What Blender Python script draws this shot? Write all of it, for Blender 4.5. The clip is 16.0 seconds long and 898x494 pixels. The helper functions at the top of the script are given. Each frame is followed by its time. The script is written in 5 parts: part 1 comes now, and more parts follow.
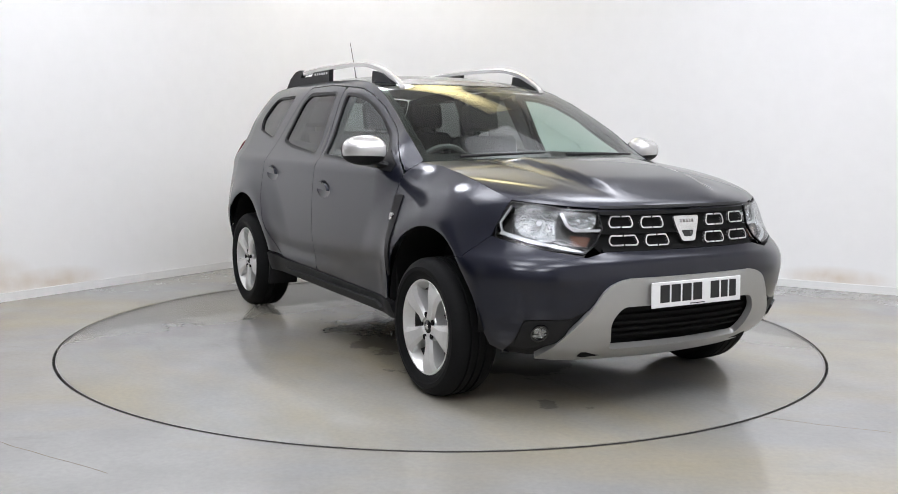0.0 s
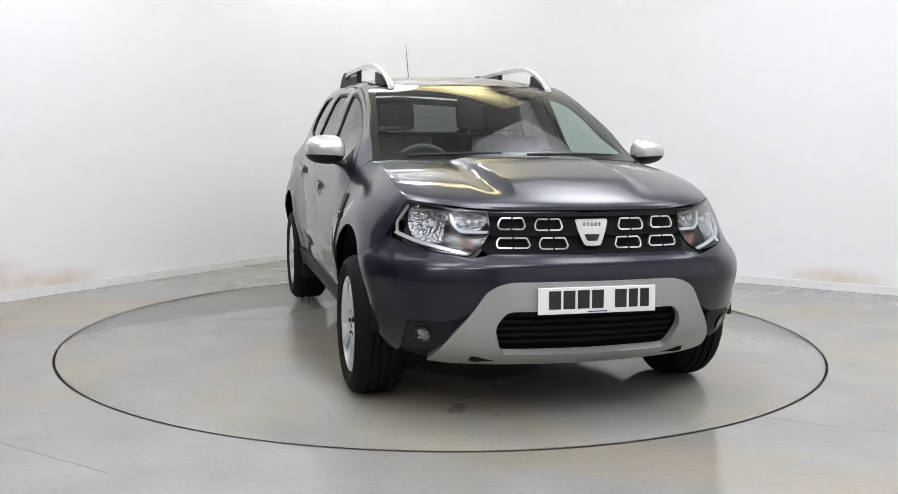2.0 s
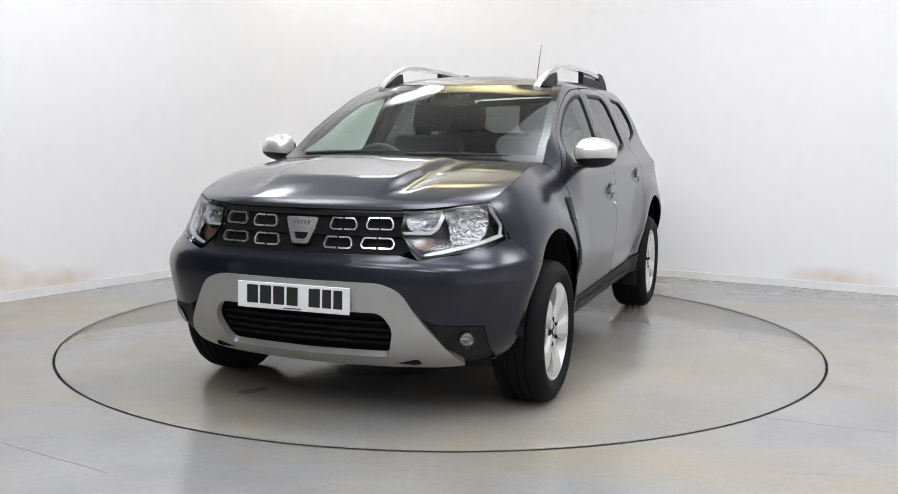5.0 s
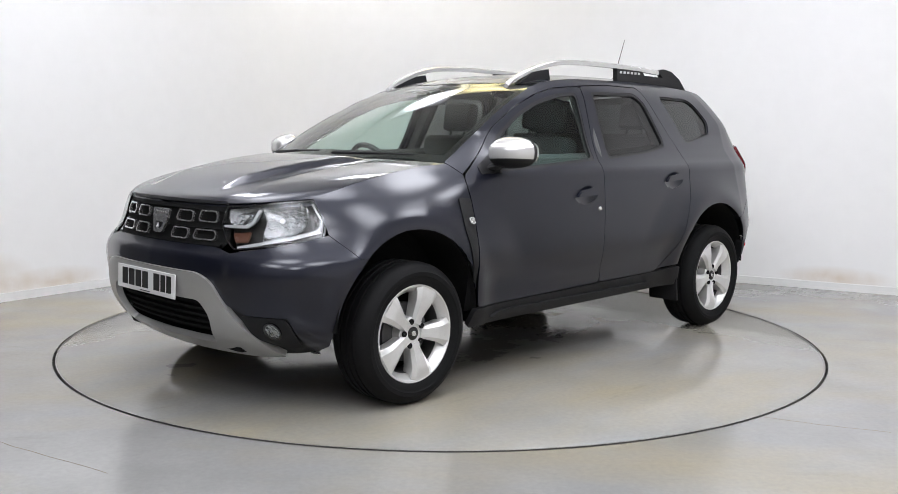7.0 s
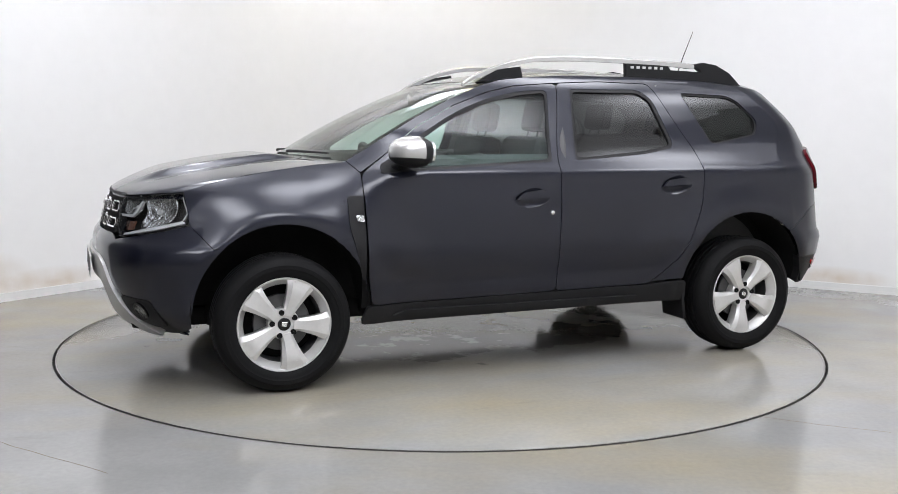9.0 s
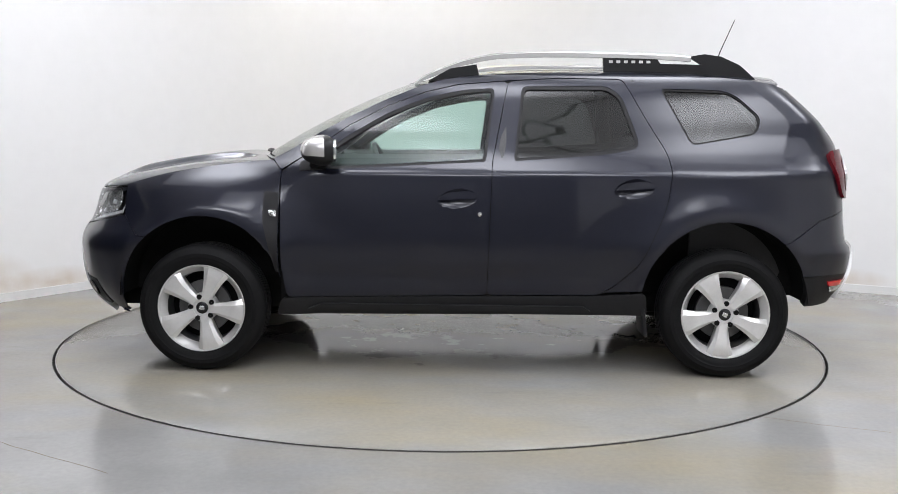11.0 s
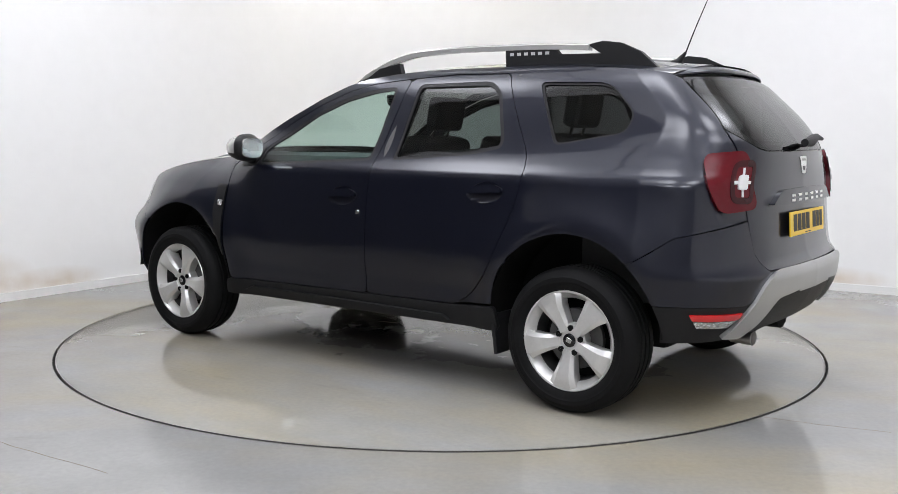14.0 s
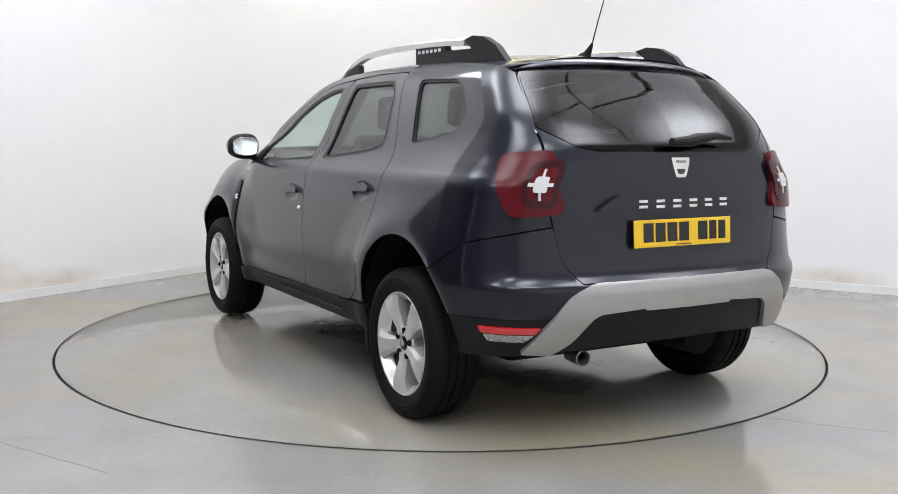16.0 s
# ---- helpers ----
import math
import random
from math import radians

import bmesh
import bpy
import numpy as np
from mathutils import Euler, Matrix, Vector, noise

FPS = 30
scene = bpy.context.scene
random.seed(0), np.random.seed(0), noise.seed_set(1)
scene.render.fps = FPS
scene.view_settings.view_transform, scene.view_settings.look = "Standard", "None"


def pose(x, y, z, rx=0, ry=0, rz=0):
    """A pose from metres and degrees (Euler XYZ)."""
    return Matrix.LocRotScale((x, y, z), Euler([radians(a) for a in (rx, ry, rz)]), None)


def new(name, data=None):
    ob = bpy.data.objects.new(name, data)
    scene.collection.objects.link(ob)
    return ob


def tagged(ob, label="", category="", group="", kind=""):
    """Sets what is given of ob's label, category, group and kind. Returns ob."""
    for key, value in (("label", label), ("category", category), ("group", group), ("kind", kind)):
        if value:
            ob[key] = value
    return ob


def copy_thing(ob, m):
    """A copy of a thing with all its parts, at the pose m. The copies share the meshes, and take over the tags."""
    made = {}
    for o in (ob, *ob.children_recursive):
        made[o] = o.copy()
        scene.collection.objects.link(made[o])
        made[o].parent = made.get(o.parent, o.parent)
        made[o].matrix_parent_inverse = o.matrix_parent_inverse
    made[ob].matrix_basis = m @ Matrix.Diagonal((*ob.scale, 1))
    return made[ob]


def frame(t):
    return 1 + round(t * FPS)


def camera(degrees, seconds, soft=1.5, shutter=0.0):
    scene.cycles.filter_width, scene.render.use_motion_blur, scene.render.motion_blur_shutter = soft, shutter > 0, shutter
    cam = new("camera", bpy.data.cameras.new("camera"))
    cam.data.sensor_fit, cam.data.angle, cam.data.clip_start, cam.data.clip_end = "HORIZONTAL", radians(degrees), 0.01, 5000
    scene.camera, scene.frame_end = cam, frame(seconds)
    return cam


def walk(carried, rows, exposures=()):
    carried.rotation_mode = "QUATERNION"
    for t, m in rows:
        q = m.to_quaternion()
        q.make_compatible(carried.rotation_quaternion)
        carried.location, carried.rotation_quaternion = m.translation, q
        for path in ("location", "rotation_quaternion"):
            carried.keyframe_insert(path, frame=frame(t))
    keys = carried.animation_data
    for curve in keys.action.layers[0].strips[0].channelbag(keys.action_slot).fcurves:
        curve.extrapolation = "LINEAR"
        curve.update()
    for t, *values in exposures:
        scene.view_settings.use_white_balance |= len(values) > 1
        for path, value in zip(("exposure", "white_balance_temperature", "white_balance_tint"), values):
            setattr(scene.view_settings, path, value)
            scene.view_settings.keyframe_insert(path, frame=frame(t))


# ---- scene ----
from mathutils.geometry import delaunay_2d_cdt

# ---- camera: stands still on a tripod before the turntable ----
EYE = Vector((0.0, -5.816, 1.236))
CAM = Matrix.Translation(EYE) @ pose(0, 0, 0, 90 - 6.861, 0, -0.398) @ pose(0, 0, 0, 0, 0, 0.581)
cam = camera(50.584, 16.0, soft=0.85)
walk(cam, [(0.0, CAM), (16.0, CAM)])

# ---- world and light: a closed white studio, lit from ceiling panels ----
world = bpy.data.worlds.new("world")
scene.world = world
world.use_nodes = True
world.node_tree.nodes["Background"].inputs[0].default_value = (0.8, 0.85, 0.95, 1)
world.node_tree.nodes["Background"].inputs[1].default_value = 0.05
scene.view_settings.exposure = 0.0
PANEL_POWER = 10.0


# ---- materials ----
def mat(name, colour, rough=0.5, metal=0.0, coat=0.0, coat_rough=0.03, grain=0.0, grain_size=60.0, bump=0.0, bump_size=200.0, rough_var=0.0, spec=0.5, relief=0.002):
    m = bpy.data.materials.new(name)
    m.use_nodes = True
    nt = m.node_tree
    b = nt.nodes["Principled BSDF"]
    b.inputs["Base Color"].default_value = (*colour, 1)
    b.inputs["Roughness"].default_value = rough
    b.inputs["Metallic"].default_value = metal
    b.inputs["Coat Weight"].default_value = coat
    b.inputs["Coat Roughness"].default_value = coat_rough
    b.inputs["Specular IOR Level"].default_value = spec
    co = nt.nodes.new("ShaderNodeTexCoord")
    if grain:
        n1, n2 = nt.nodes.new("ShaderNodeTexNoise"), nt.nodes.new("ShaderNodeTexNoise")
        n1.inputs["Scale"].default_value, n2.inputs["Scale"].default_value = grain_size, grain_size / 14
        n1.inputs["Detail"].default_value, n2.inputs["Detail"].default_value = 4, 5
        add = nt.nodes.new("ShaderNodeMath")
        add.operation = "ADD"
        for k, n in enumerate((n1, n2)):
            nt.links.new(co.outputs["Object"], n.inputs["Vector"])
            nt.links.new(n.outputs["Fac"], add.inputs[k])
        mr = nt.nodes.new("ShaderNodeMapRange")
        mr.inputs["From Min"].default_value, mr.inputs["From Max"].default_value = 0.6, 1.4
        mr.inputs["To Min"].default_value, mr.inputs["To Max"].default_value = 1 - grain, 1 + grain
        nt.links.new(add.outputs[0], mr.inputs["Value"])
        mul = nt.nodes.new("ShaderNodeVectorMath")
        mul.operation = "SCALE"
        mul.inputs[0].default_value = colour
        nt.links.new(mr.outputs[0], mul.inputs["Scale"])
        nt.links.new(mul.outputs[0], b.inputs["Base Color"])
        if rough_var:
            rr = nt.nodes.new("ShaderNodeMapRange")
            rr.inputs["From Min"].default_value, rr.inputs["From Max"].default_value = 0.3, 0.7
            rr.inputs["To Min"].default_value, rr.inputs["To Max"].default_value = rough - rough_var, rough + rough_var
            nt.links.new(n2.outputs["Fac"], rr.inputs["Value"])
            nt.links.new(rr.outputs[0], b.inputs["Roughness"])
    if bump:
        n3, bp = nt.nodes.new("ShaderNodeTexNoise"), nt.nodes.new("ShaderNodeBump")
        n3.inputs["Scale"].default_value = bump_size
        nt.links.new(co.outputs["Object"], n3.inputs["Vector"])
        nt.links.new(n3.outputs["Fac"], bp.inputs["Height"])
        bp.inputs["Strength"].default_value, bp.inputs["Distance"].default_value = bump, relief
        nt.links.new(bp.outputs[0], b.inputs["Normal"])
    return m


def glass(name, tint, rough=0.0):
    """A thin sheet: tinted see-through with a Fresnel gloss."""
    m = bpy.data.materials.new(name)
    m.use_nodes = True
    nt = m.node_tree
    nt.nodes.remove(nt.nodes["Principled BSDF"])
    tr, gl, mx, lw = (nt.nodes.new("ShaderNode" + k) for k in ("BsdfTransparent", "BsdfGlossy", "MixShader", "LayerWeight"))
    pw, mr = nt.nodes.new("ShaderNodeMath"), nt.nodes.new("ShaderNodeMapRange")
    pw.operation = "POWER"
    pw.inputs[1].default_value = 4.0
    lw.inputs["Blend"].default_value = 0.5
    mr.inputs["To Min"].default_value, mr.inputs["To Max"].default_value = 0.042, 0.95
    tr.inputs["Color"].default_value = (*tint, 1)
    gl.inputs["Roughness"].default_value = rough
    nt.links.new(lw.outputs["Facing"], pw.inputs[0])
    nt.links.new(pw.outputs[0], mr.inputs["Value"])
    nt.links.new(mr.outputs[0], mx.inputs[0])
    nt.links.new(tr.outputs[0], mx.inputs[1])
    nt.links.new(gl.outputs[0], mx.inputs[2])
    nt.links.new(mx.outputs[0], nt.nodes["Material Output"].inputs["Surface"])
    return m


def glow(name, colour, power, fall, edge):
    """A lit cloth panel; fall is how fast it dims from the middle along each side."""
    m = bpy.data.materials.new(name)
    m.use_nodes = True
    b = m.node_tree.nodes["Principled BSDF"]
    b.inputs["Base Color"].default_value = (0.9, 0.9, 0.9, 1)
    b.inputs["Emission Color"].default_value = (*colour, 1)
    nt = m.node_tree
    # brightest over the tubes, fading to the edge of the cloth
    co, gr, mp, mr = (nt.nodes.new("ShaderNode" + k) for k in ("TexCoord", "TexGradient", "Mapping", "MapRange"))
    gr.gradient_type = "SPHERICAL"
    mp.inputs["Scale"].default_value = (*fall, 0.0)
    nt.links.new(co.outputs["Object"], mp.inputs["Vector"])
    nt.links.new(mp.outputs[0], gr.inputs["Vector"])
    mr.interpolation_type = "SMOOTHERSTEP"
    mr.inputs["To Min"].default_value, mr.inputs["To Max"].default_value = power * edge, power
    nt.links.new(gr.outputs["Fac"], mr.inputs["Value"])
    nt.links.new(mr.outputs[0], b.inputs["Emission Strength"])
    return m


def floor_material(name, wet):
    """Grey floor paint with ochre stains, scuffs and, on the turntable, wet patches."""
    m = bpy.data.materials.new(name)
    m.use_nodes = True
    nt = m.node_tree
    b = nt.nodes["Principled BSDF"]
    co = nt.nodes.new("ShaderNodeTexCoord")

    def noise_node(scale, detail=5, rough=0.55, stretch=None):
        n = nt.nodes.new("ShaderNodeTexNoise")
        n.inputs["Scale"].default_value, n.inputs["Detail"].default_value, n.inputs["Roughness"].default_value = scale, detail, rough
        if stretch:
            mp = nt.nodes.new("ShaderNodeMapping")
            mp.inputs["Scale"].default_value = stretch
            nt.links.new(co.outputs["Object"], mp.inputs["Vector"])
            nt.links.new(mp.outputs[0], n.inputs["Vector"])
        else:
            nt.links.new(co.outputs["Object"], n.inputs["Vector"])
        return n

    def ramp(src, lo, hi, a, c):
        r = nt.nodes.new("ShaderNodeMapRange")
        r.inputs["From Min"].default_value, r.inputs["From Max"].default_value = lo, hi
        r.inputs["To Min"].default_value, r.inputs["To Max"].default_value = a, c
        nt.links.new(src, r.inputs["Value"])
        return r.outputs[0]

    def mix(fac, a, c, mode="MIX"):
        x = nt.nodes.new("ShaderNodeMix")
        x.data_type, x.blend_type = "RGBA", mode
        if isinstance(fac, float):
            x.inputs[0].default_value = fac
        else:
            nt.links.new(fac, x.inputs[0])
        for k, v in ((6, a), (7, c)):
            if isinstance(v, tuple):
                x.inputs[k].default_value = (*v, 1)
            else:
                nt.links.new(v, x.inputs[k])
        return x.outputs[2]

    mid, fine, scuff = noise_node(2.3, 6), noise_node(42, 4), noise_node(3.1, 8, 0.7, (0.35, 1.6, 1.0))
    streak = noise_node(0.62, 5, 0.55, (0.7, 1.5, 1.0))
    col = mix(ramp(mid.outputs["Fac"], 0.35, 0.65, 0.0, 1.0), FLOOR_A, FLOOR_B)
    stain = ramp(streak.outputs["Fac"], 0.40, 0.68, 0.0, 0.85)
    col = mix(stain, col, STAIN)
    col = mix(ramp(scuff.outputs["Fac"], 0.60, 0.78, 0.0, 0.35), col, (0.13, 0.115, 0.085))
    col = mix(ramp(fine.outputs["Fac"], 0.3, 0.7, 0.0, 0.16), col, (0.12, 0.12, 0.12))
    rough = ramp(mid.outputs["Fac"], 0.3, 0.7, 0.10, 0.19)
    if wet:
        patch = noise_node(1.7, 7, 0.60)
        sep = nt.nodes.new("ShaderNodeVectorMath")
        sep.operation = "LENGTH"
        mp = nt.nodes.new("ShaderNodeMapping")
        mp.inputs["Scale"].default_value = (0.50, 0.95, 1.0)
        nt.links.new(co.outputs["Object"], mp.inputs["Vector"])
        nt.links.new(mp.outputs[0], sep.inputs[0])
        near = ramp(sep.outputs["Value"], 0.40, 1.30, 0.12, -0.32)
        add = nt.nodes.new("ShaderNodeMath")
        add.operation = "ADD"
        nt.links.new(patch.outputs["Fac"], add.inputs[0])
        nt.links.new(near, add.inputs[1])
        wetness = ramp(add.outputs[0], 0.53, 0.55, 0.0, 1.0)
        # dry spots left standing in the wet
        dry = ramp(noise_node(11, 3, 0.5, (0.6, 1.0, 1.0)).outputs["Fac"], 0.655, 0.675, 1.0, 0.0)
        spots = nt.nodes.new("ShaderNodeMath")
        spots.operation = "MULTIPLY"
        nt.links.new(wetness, spots.inputs[0])
        nt.links.new(dry, spots.inputs[1])
        wetness = spots.outputs[0]
        col = mix(wetness, col, mix(0.50, col, (0.08, 0.078, 0.07)))
        x = nt.nodes.new("ShaderNodeMix")
        nt.links.new(wetness, x.inputs[0])
        nt.links.new(rough, x.inputs[2])
        x.inputs[3].default_value = 0.11
        rough = x.outputs[0]
    nt.links.new(col, b.inputs["Base Color"])
    nt.links.new(rough, b.inputs["Roughness"])
    bp = nt.nodes.new("ShaderNodeBump")
    bp.inputs["Strength"].default_value, bp.inputs["Distance"].default_value = 0.03, 0.002
    nt.links.new(mid.outputs["Fac"], bp.inputs["Height"])
    nt.links.new(bp.outputs[0], b.inputs["Normal"])
    return m


def wall_material():
    """White wall paint with faint smudges and an ochre damp stain here and there near the floor."""
    m = mat("wall_paint", (0.84, 0.835, 0.825), 0.55, grain=0.02, grain_size=9, bump=0.05, bump_size=60)
    nt = m.node_tree
    b = nt.nodes["Principled BSDF"]
    col = b.inputs["Base Color"].links[0].from_socket
    last = col
    # ochre damp marks low on the wall, each round a spot of its own
    for place, size in (((-3.25, 0.80, 0.16), (0.55, 0.40, 0.22)), ((-2.95, 1.25, 0.10), (0.5, 0.5, 0.12)), ((3.2, 1.80, 0.10), (0.5, 0.4, 0.10))):
        co, mp, gr, nz, ml, mx = (nt.nodes.new("ShaderNode" + k) for k in ("TexCoord", "Mapping", "TexGradient", "TexNoise", "Math", "Mix"))
        mp.vector_type = "TEXTURE"
        mp.inputs["Location"].default_value, mp.inputs["Scale"].default_value = place, size
        gr.gradient_type = "SPHERICAL"
        nz.inputs["Scale"].default_value, nz.inputs["Detail"].default_value = 7, 6
        nt.links.new(co.outputs["Object"], mp.inputs["Vector"])
        nt.links.new(mp.outputs[0], gr.inputs["Vector"])
        nt.links.new(co.outputs["Object"], nz.inputs["Vector"])
        ml.operation = "MULTIPLY"
        ml.use_clamp = True
        nt.links.new(gr.outputs["Fac"], ml.inputs[0])
        nt.links.new(nz.outputs["Fac"], ml.inputs[1])
        mx.data_type = "RGBA"
        nt.links.new(ml.outputs[0], mx.inputs[0])
        nt.links.new(last, mx.inputs[6])
        mx.inputs[7].default_value = (0.50, 0.36, 0.20, 1)
        last = mx.outputs[2]
    nt.links.new(last, b.inputs["Base Color"])
    return m


FLOOR_A, FLOOR_B, STAIN = (0.246, 0.243, 0.234), (0.284, 0.281, 0.271), (0.31, 0.263, 0.165)
M = {
    "paint": mat("slate_paint", (0.0068, 0.0082, 0.0175), 0.38, 0.5, 0.82, 0.045, grain=0.04, grain_size=900, spec=0.3),
    "black": mat("black_plastic", (0.010, 0.010, 0.011), 0.55, grain=0.12, grain_size=120, bump=0.15, bump_size=600, spec=0.28),
    "gloss_black": mat("gloss_black", (0.008, 0.008, 0.009), 0.12, grain=0.05, grain_size=80),
    "void": mat("dark_inside", (0.010, 0.010, 0.010), 0.8, grain=0.2, grain_size=30, spec=0.12),
    "silver": mat("satin_silver", (0.43, 0.43, 0.42), 0.34, 0.55, grain=0.03, grain_size=200),
    "mirror_cap": mat("silver_cap", (0.62, 0.61, 0.60), 0.25, 0.5, 0.8, grain=0.02, grain_size=300),
    "chrome": mat("chrome", (0.78, 0.78, 0.77), 0.16, 0.9, grain=0.02, grain_size=90),
    "alloy": mat("alloy", (0.70, 0.695, 0.68), 0.30, 0.5, 0.4, grain=0.05, grain_size=60),
    # dark grey that puts the shade behind the spokes into the colour
    "barrel": mat("wheel_inside_shade", (0.10, 0.10, 0.10), 0.5, 0.6, grain=0.2, grain_size=30),
    "steel": mat("brake_steel", (0.32, 0.31, 0.30), 0.35, 0.9, grain=0.15, grain_size=40),
    "rubber": mat("tyre_rubber", (0.0075, 0.0075, 0.0078), 0.66, grain=0.2, grain_size=90, bump=0.2, bump_size=260, spec=0.13),
    "white": mat("white_plate", (0.80, 0.80, 0.79), 0.35, grain=0.02, grain_size=120),
    "yellow": mat("yellow_plate", (0.80, 0.52, 0.02), 0.35, grain=0.02, grain_size=120),
    "print": mat("black_print", (0.012, 0.012, 0.012), 0.5, grain=0.1, grain_size=200),
    "red": mat("red_lens", (0.088, 0.003, 0.007), 0.22, 0.0, 0.0, grain=0.10, grain_size=50, spec=0.28),
    "red_mid": mat("red_inner_lens", (0.035, 0.004, 0.006), 0.20, 0.0, 0.0, grain=0.08, grain_size=50, spec=0.3),
    "red_bright": mat("red_reflector", (0.62, 0.012, 0.016), 0.12, 0.0, 1.0, grain=0.05, grain_size=50),
    "amber": mat("amber_lens", (0.16, 0.07, 0.045), 0.12, 0.0, 1.0, grain=0.05, grain_size=60),
    "clear": glass("clear_lens", (0.90, 0.92, 0.93)),
    "lamp_white": mat("lamp_white", (0.70, 0.70, 0.70), 0.2, 0.3, grain=0.05, grain_size=80),
    "lamp_silver": mat("lamp_reflector", (0.50, 0.50, 0.50), 0.18, 1.0, grain=0.05, grain_size=45, bump=1.0, bump_size=55, relief=0.02),
    "lamp_grey": mat("lamp_housing", (0.085, 0.082, 0.080), 0.25, 0.3, grain=0.1, grain_size=45),
    "glass": glass("window_glass", (0.70, 0.86, 0.81)),
    "screen": glass("screen_glass", (0.76, 0.83, 0.78)),
    "privacy": glass("privacy_glass", (0.17, 0.18, 0.18)),
    "mirror": mat("mirror_glass", (0.85, 0.9, 0.88), 0.02, 1.0),
    "cloth": mat("seat_cloth", (0.045, 0.046, 0.049), 0.85, grain=0.2, grain_size=150, bump=0.3, bump_size=500),
    "trim": mat("interior_trim", (0.065, 0.065, 0.066), 0.6, grain=0.1, grain_size=100),
    "lining": mat("roof_lining", (0.58, 0.57, 0.53), 0.85, grain=0.05, grain_size=100),
    "wall": wall_material(),
    "ceiling": mat("ceiling_paint", (0.80, 0.80, 0.80), 0.7, grain=0.03, grain_size=8),
    "skirting": mat("skirting_paint", (0.78, 0.775, 0.76), 0.4, grain=0.05, grain_size=14),
    # grey stands in for the dimmer end of the room
    "back_wall": mat("rear_wall_dim", (0.25, 0.25, 0.255), 0.6, grain=0.06, grain_size=6),
    # near black, for the added panel that darkens the flanks' reflections
    "shutter": mat("reflection_dark", (0.03, 0.031, 0.034), 0.5, grain=0.1, grain_size=12),
    "floor": floor_material("floor_paint", False),
    "disc": floor_material("turntable_paint", True),
    "gap": mat("dark_gap", (0.012, 0.011, 0.010), 0.7, grain=0.2, grain_size=20),
    "stain_line": mat("crack_dirt", (0.13, 0.10, 0.065), 0.8, grain=0.3, grain_size=20),
    "frame": mat("lamp_frame", (0.7, 0.7, 0.7), 0.4, grain=0.03, grain_size=40),
    "cool_glow": glow("cool_diffuser", (0.940, 0.957, 1.035), PANEL_POWER, (0.84, 0.84), 0.12),
    # for the added fill lights along the wall
    "fill_glow": glow("fill_diffuser", (0.940, 0.957, 1.035), PANEL_POWER * 2.4, (1.9, 1.9), 0.03),
    "warm_glow": glow("warm_diffuser", (1.0, 0.86, 0.42), PANEL_POWER * 0.62, (0.95, 2.0), 0.10),
}


# ---- mesh helpers ----
def mesh_ob(name, verts, faces, material, parent=None, label="", smooth=True, normals=None):
    me = bpy.data.meshes.new(name)
    me.from_pydata([tuple(map(float, v)) for v in verts], [], faces)
    me.materials.append(M[material])
    if smooth:
        me.polygons.foreach_set("use_smooth", [True] * len(me.polygons))
    if normals is not None:
        me.normals_split_custom_set_from_vertices([tuple(map(float, n)) for n in normals])
    me.update()
    ob = new(name, me)
    if parent is not None:
        ob.parent = parent
    if label:
        ob["label"] = label
    return ob


def part(name, bm, material, parent=None, label="", smooth=True, angle=35):
    me = bpy.data.meshes.new(name)
    bmesh.ops.recalc_face_normals(bm, faces=bm.faces)
    if smooth:
        for f in bm.faces:
            f.smooth = True
        for e in bm.edges:
            if len(e.link_faces) == 2 and e.calc_face_angle(0) > radians(angle):
                e.smooth = False
    bm.to_mesh(me)
    bm.free()
    me.materials.append(M[material])
    ob = new(name, me)
    if parent is not None:
        ob.parent = parent
    if label:
        ob["label"] = label
    return ob


def box(bm, size, m=Matrix(), bevel=0.0, segments=2):
    made = bmesh.ops.create_cube(bm, size=1.0, matrix=m @ Matrix.Diagonal((*size, 1)))
    if bevel:
        edges = list({e for v in made["verts"] for e in v.link_edges})
        bmesh.ops.bevel(bm, geom=edges, offset=bevel, segments=segments, affect="EDGES", profile=0.6)


def lathe(bm, profile, m=Matrix(), n=48, closed=False):
    """Turns (radius, along) round the local y axis."""
    rings = []
    for k in range(n):
        a = 2 * math.pi * k / n
        rings.append([bm.verts.new(m @ Vector((r * math.cos(a), w, r * math.sin(a)))) for r, w in profile])
    span = range(len(profile) if closed else len(profile) - 1)
    for k in range(n):
        a, b = rings[k], rings[(k + 1) % n]
        for j in span:
            j2 = (j + 1) % len(profile)
            bm.faces.new((a[j], a[j2], b[j2], b[j]))


def tube(bm, pts, radius, n=8, flat=1.0, cap=True):
    """A tube along points; radius may be a list."""
    pts = [Vector(p) for p in pts]
    rings = []
    for k, p in enumerate(pts):
        d = (pts[min(k + 1, len(pts) - 1)] - pts[max(k - 1, 0)]).normalized()
        side = d.cross(Vector((0, 0, 1)))
        side = side.normalized() if side.length > 1e-3 else Vector((1, 0, 0))
        up = side.cross(d)
        r = radius[k] if isinstance(radius, (list, tuple)) else radius
        rings.append([bm.verts.new(p + side * (r * math.cos(2 * math.pi * j / n)) + up * (r * flat * math.sin(2 * math.pi * j / n))) for j in range(n)])
    for a, b in zip(rings, rings[1:]):
        for j in range(n):
            bm.faces.new((a[j], a[(j + 1) % n], b[(j + 1) % n], b[j]))
    if cap:
        bm.faces.new(rings[0])
        bm.faces.new(rings[-1])


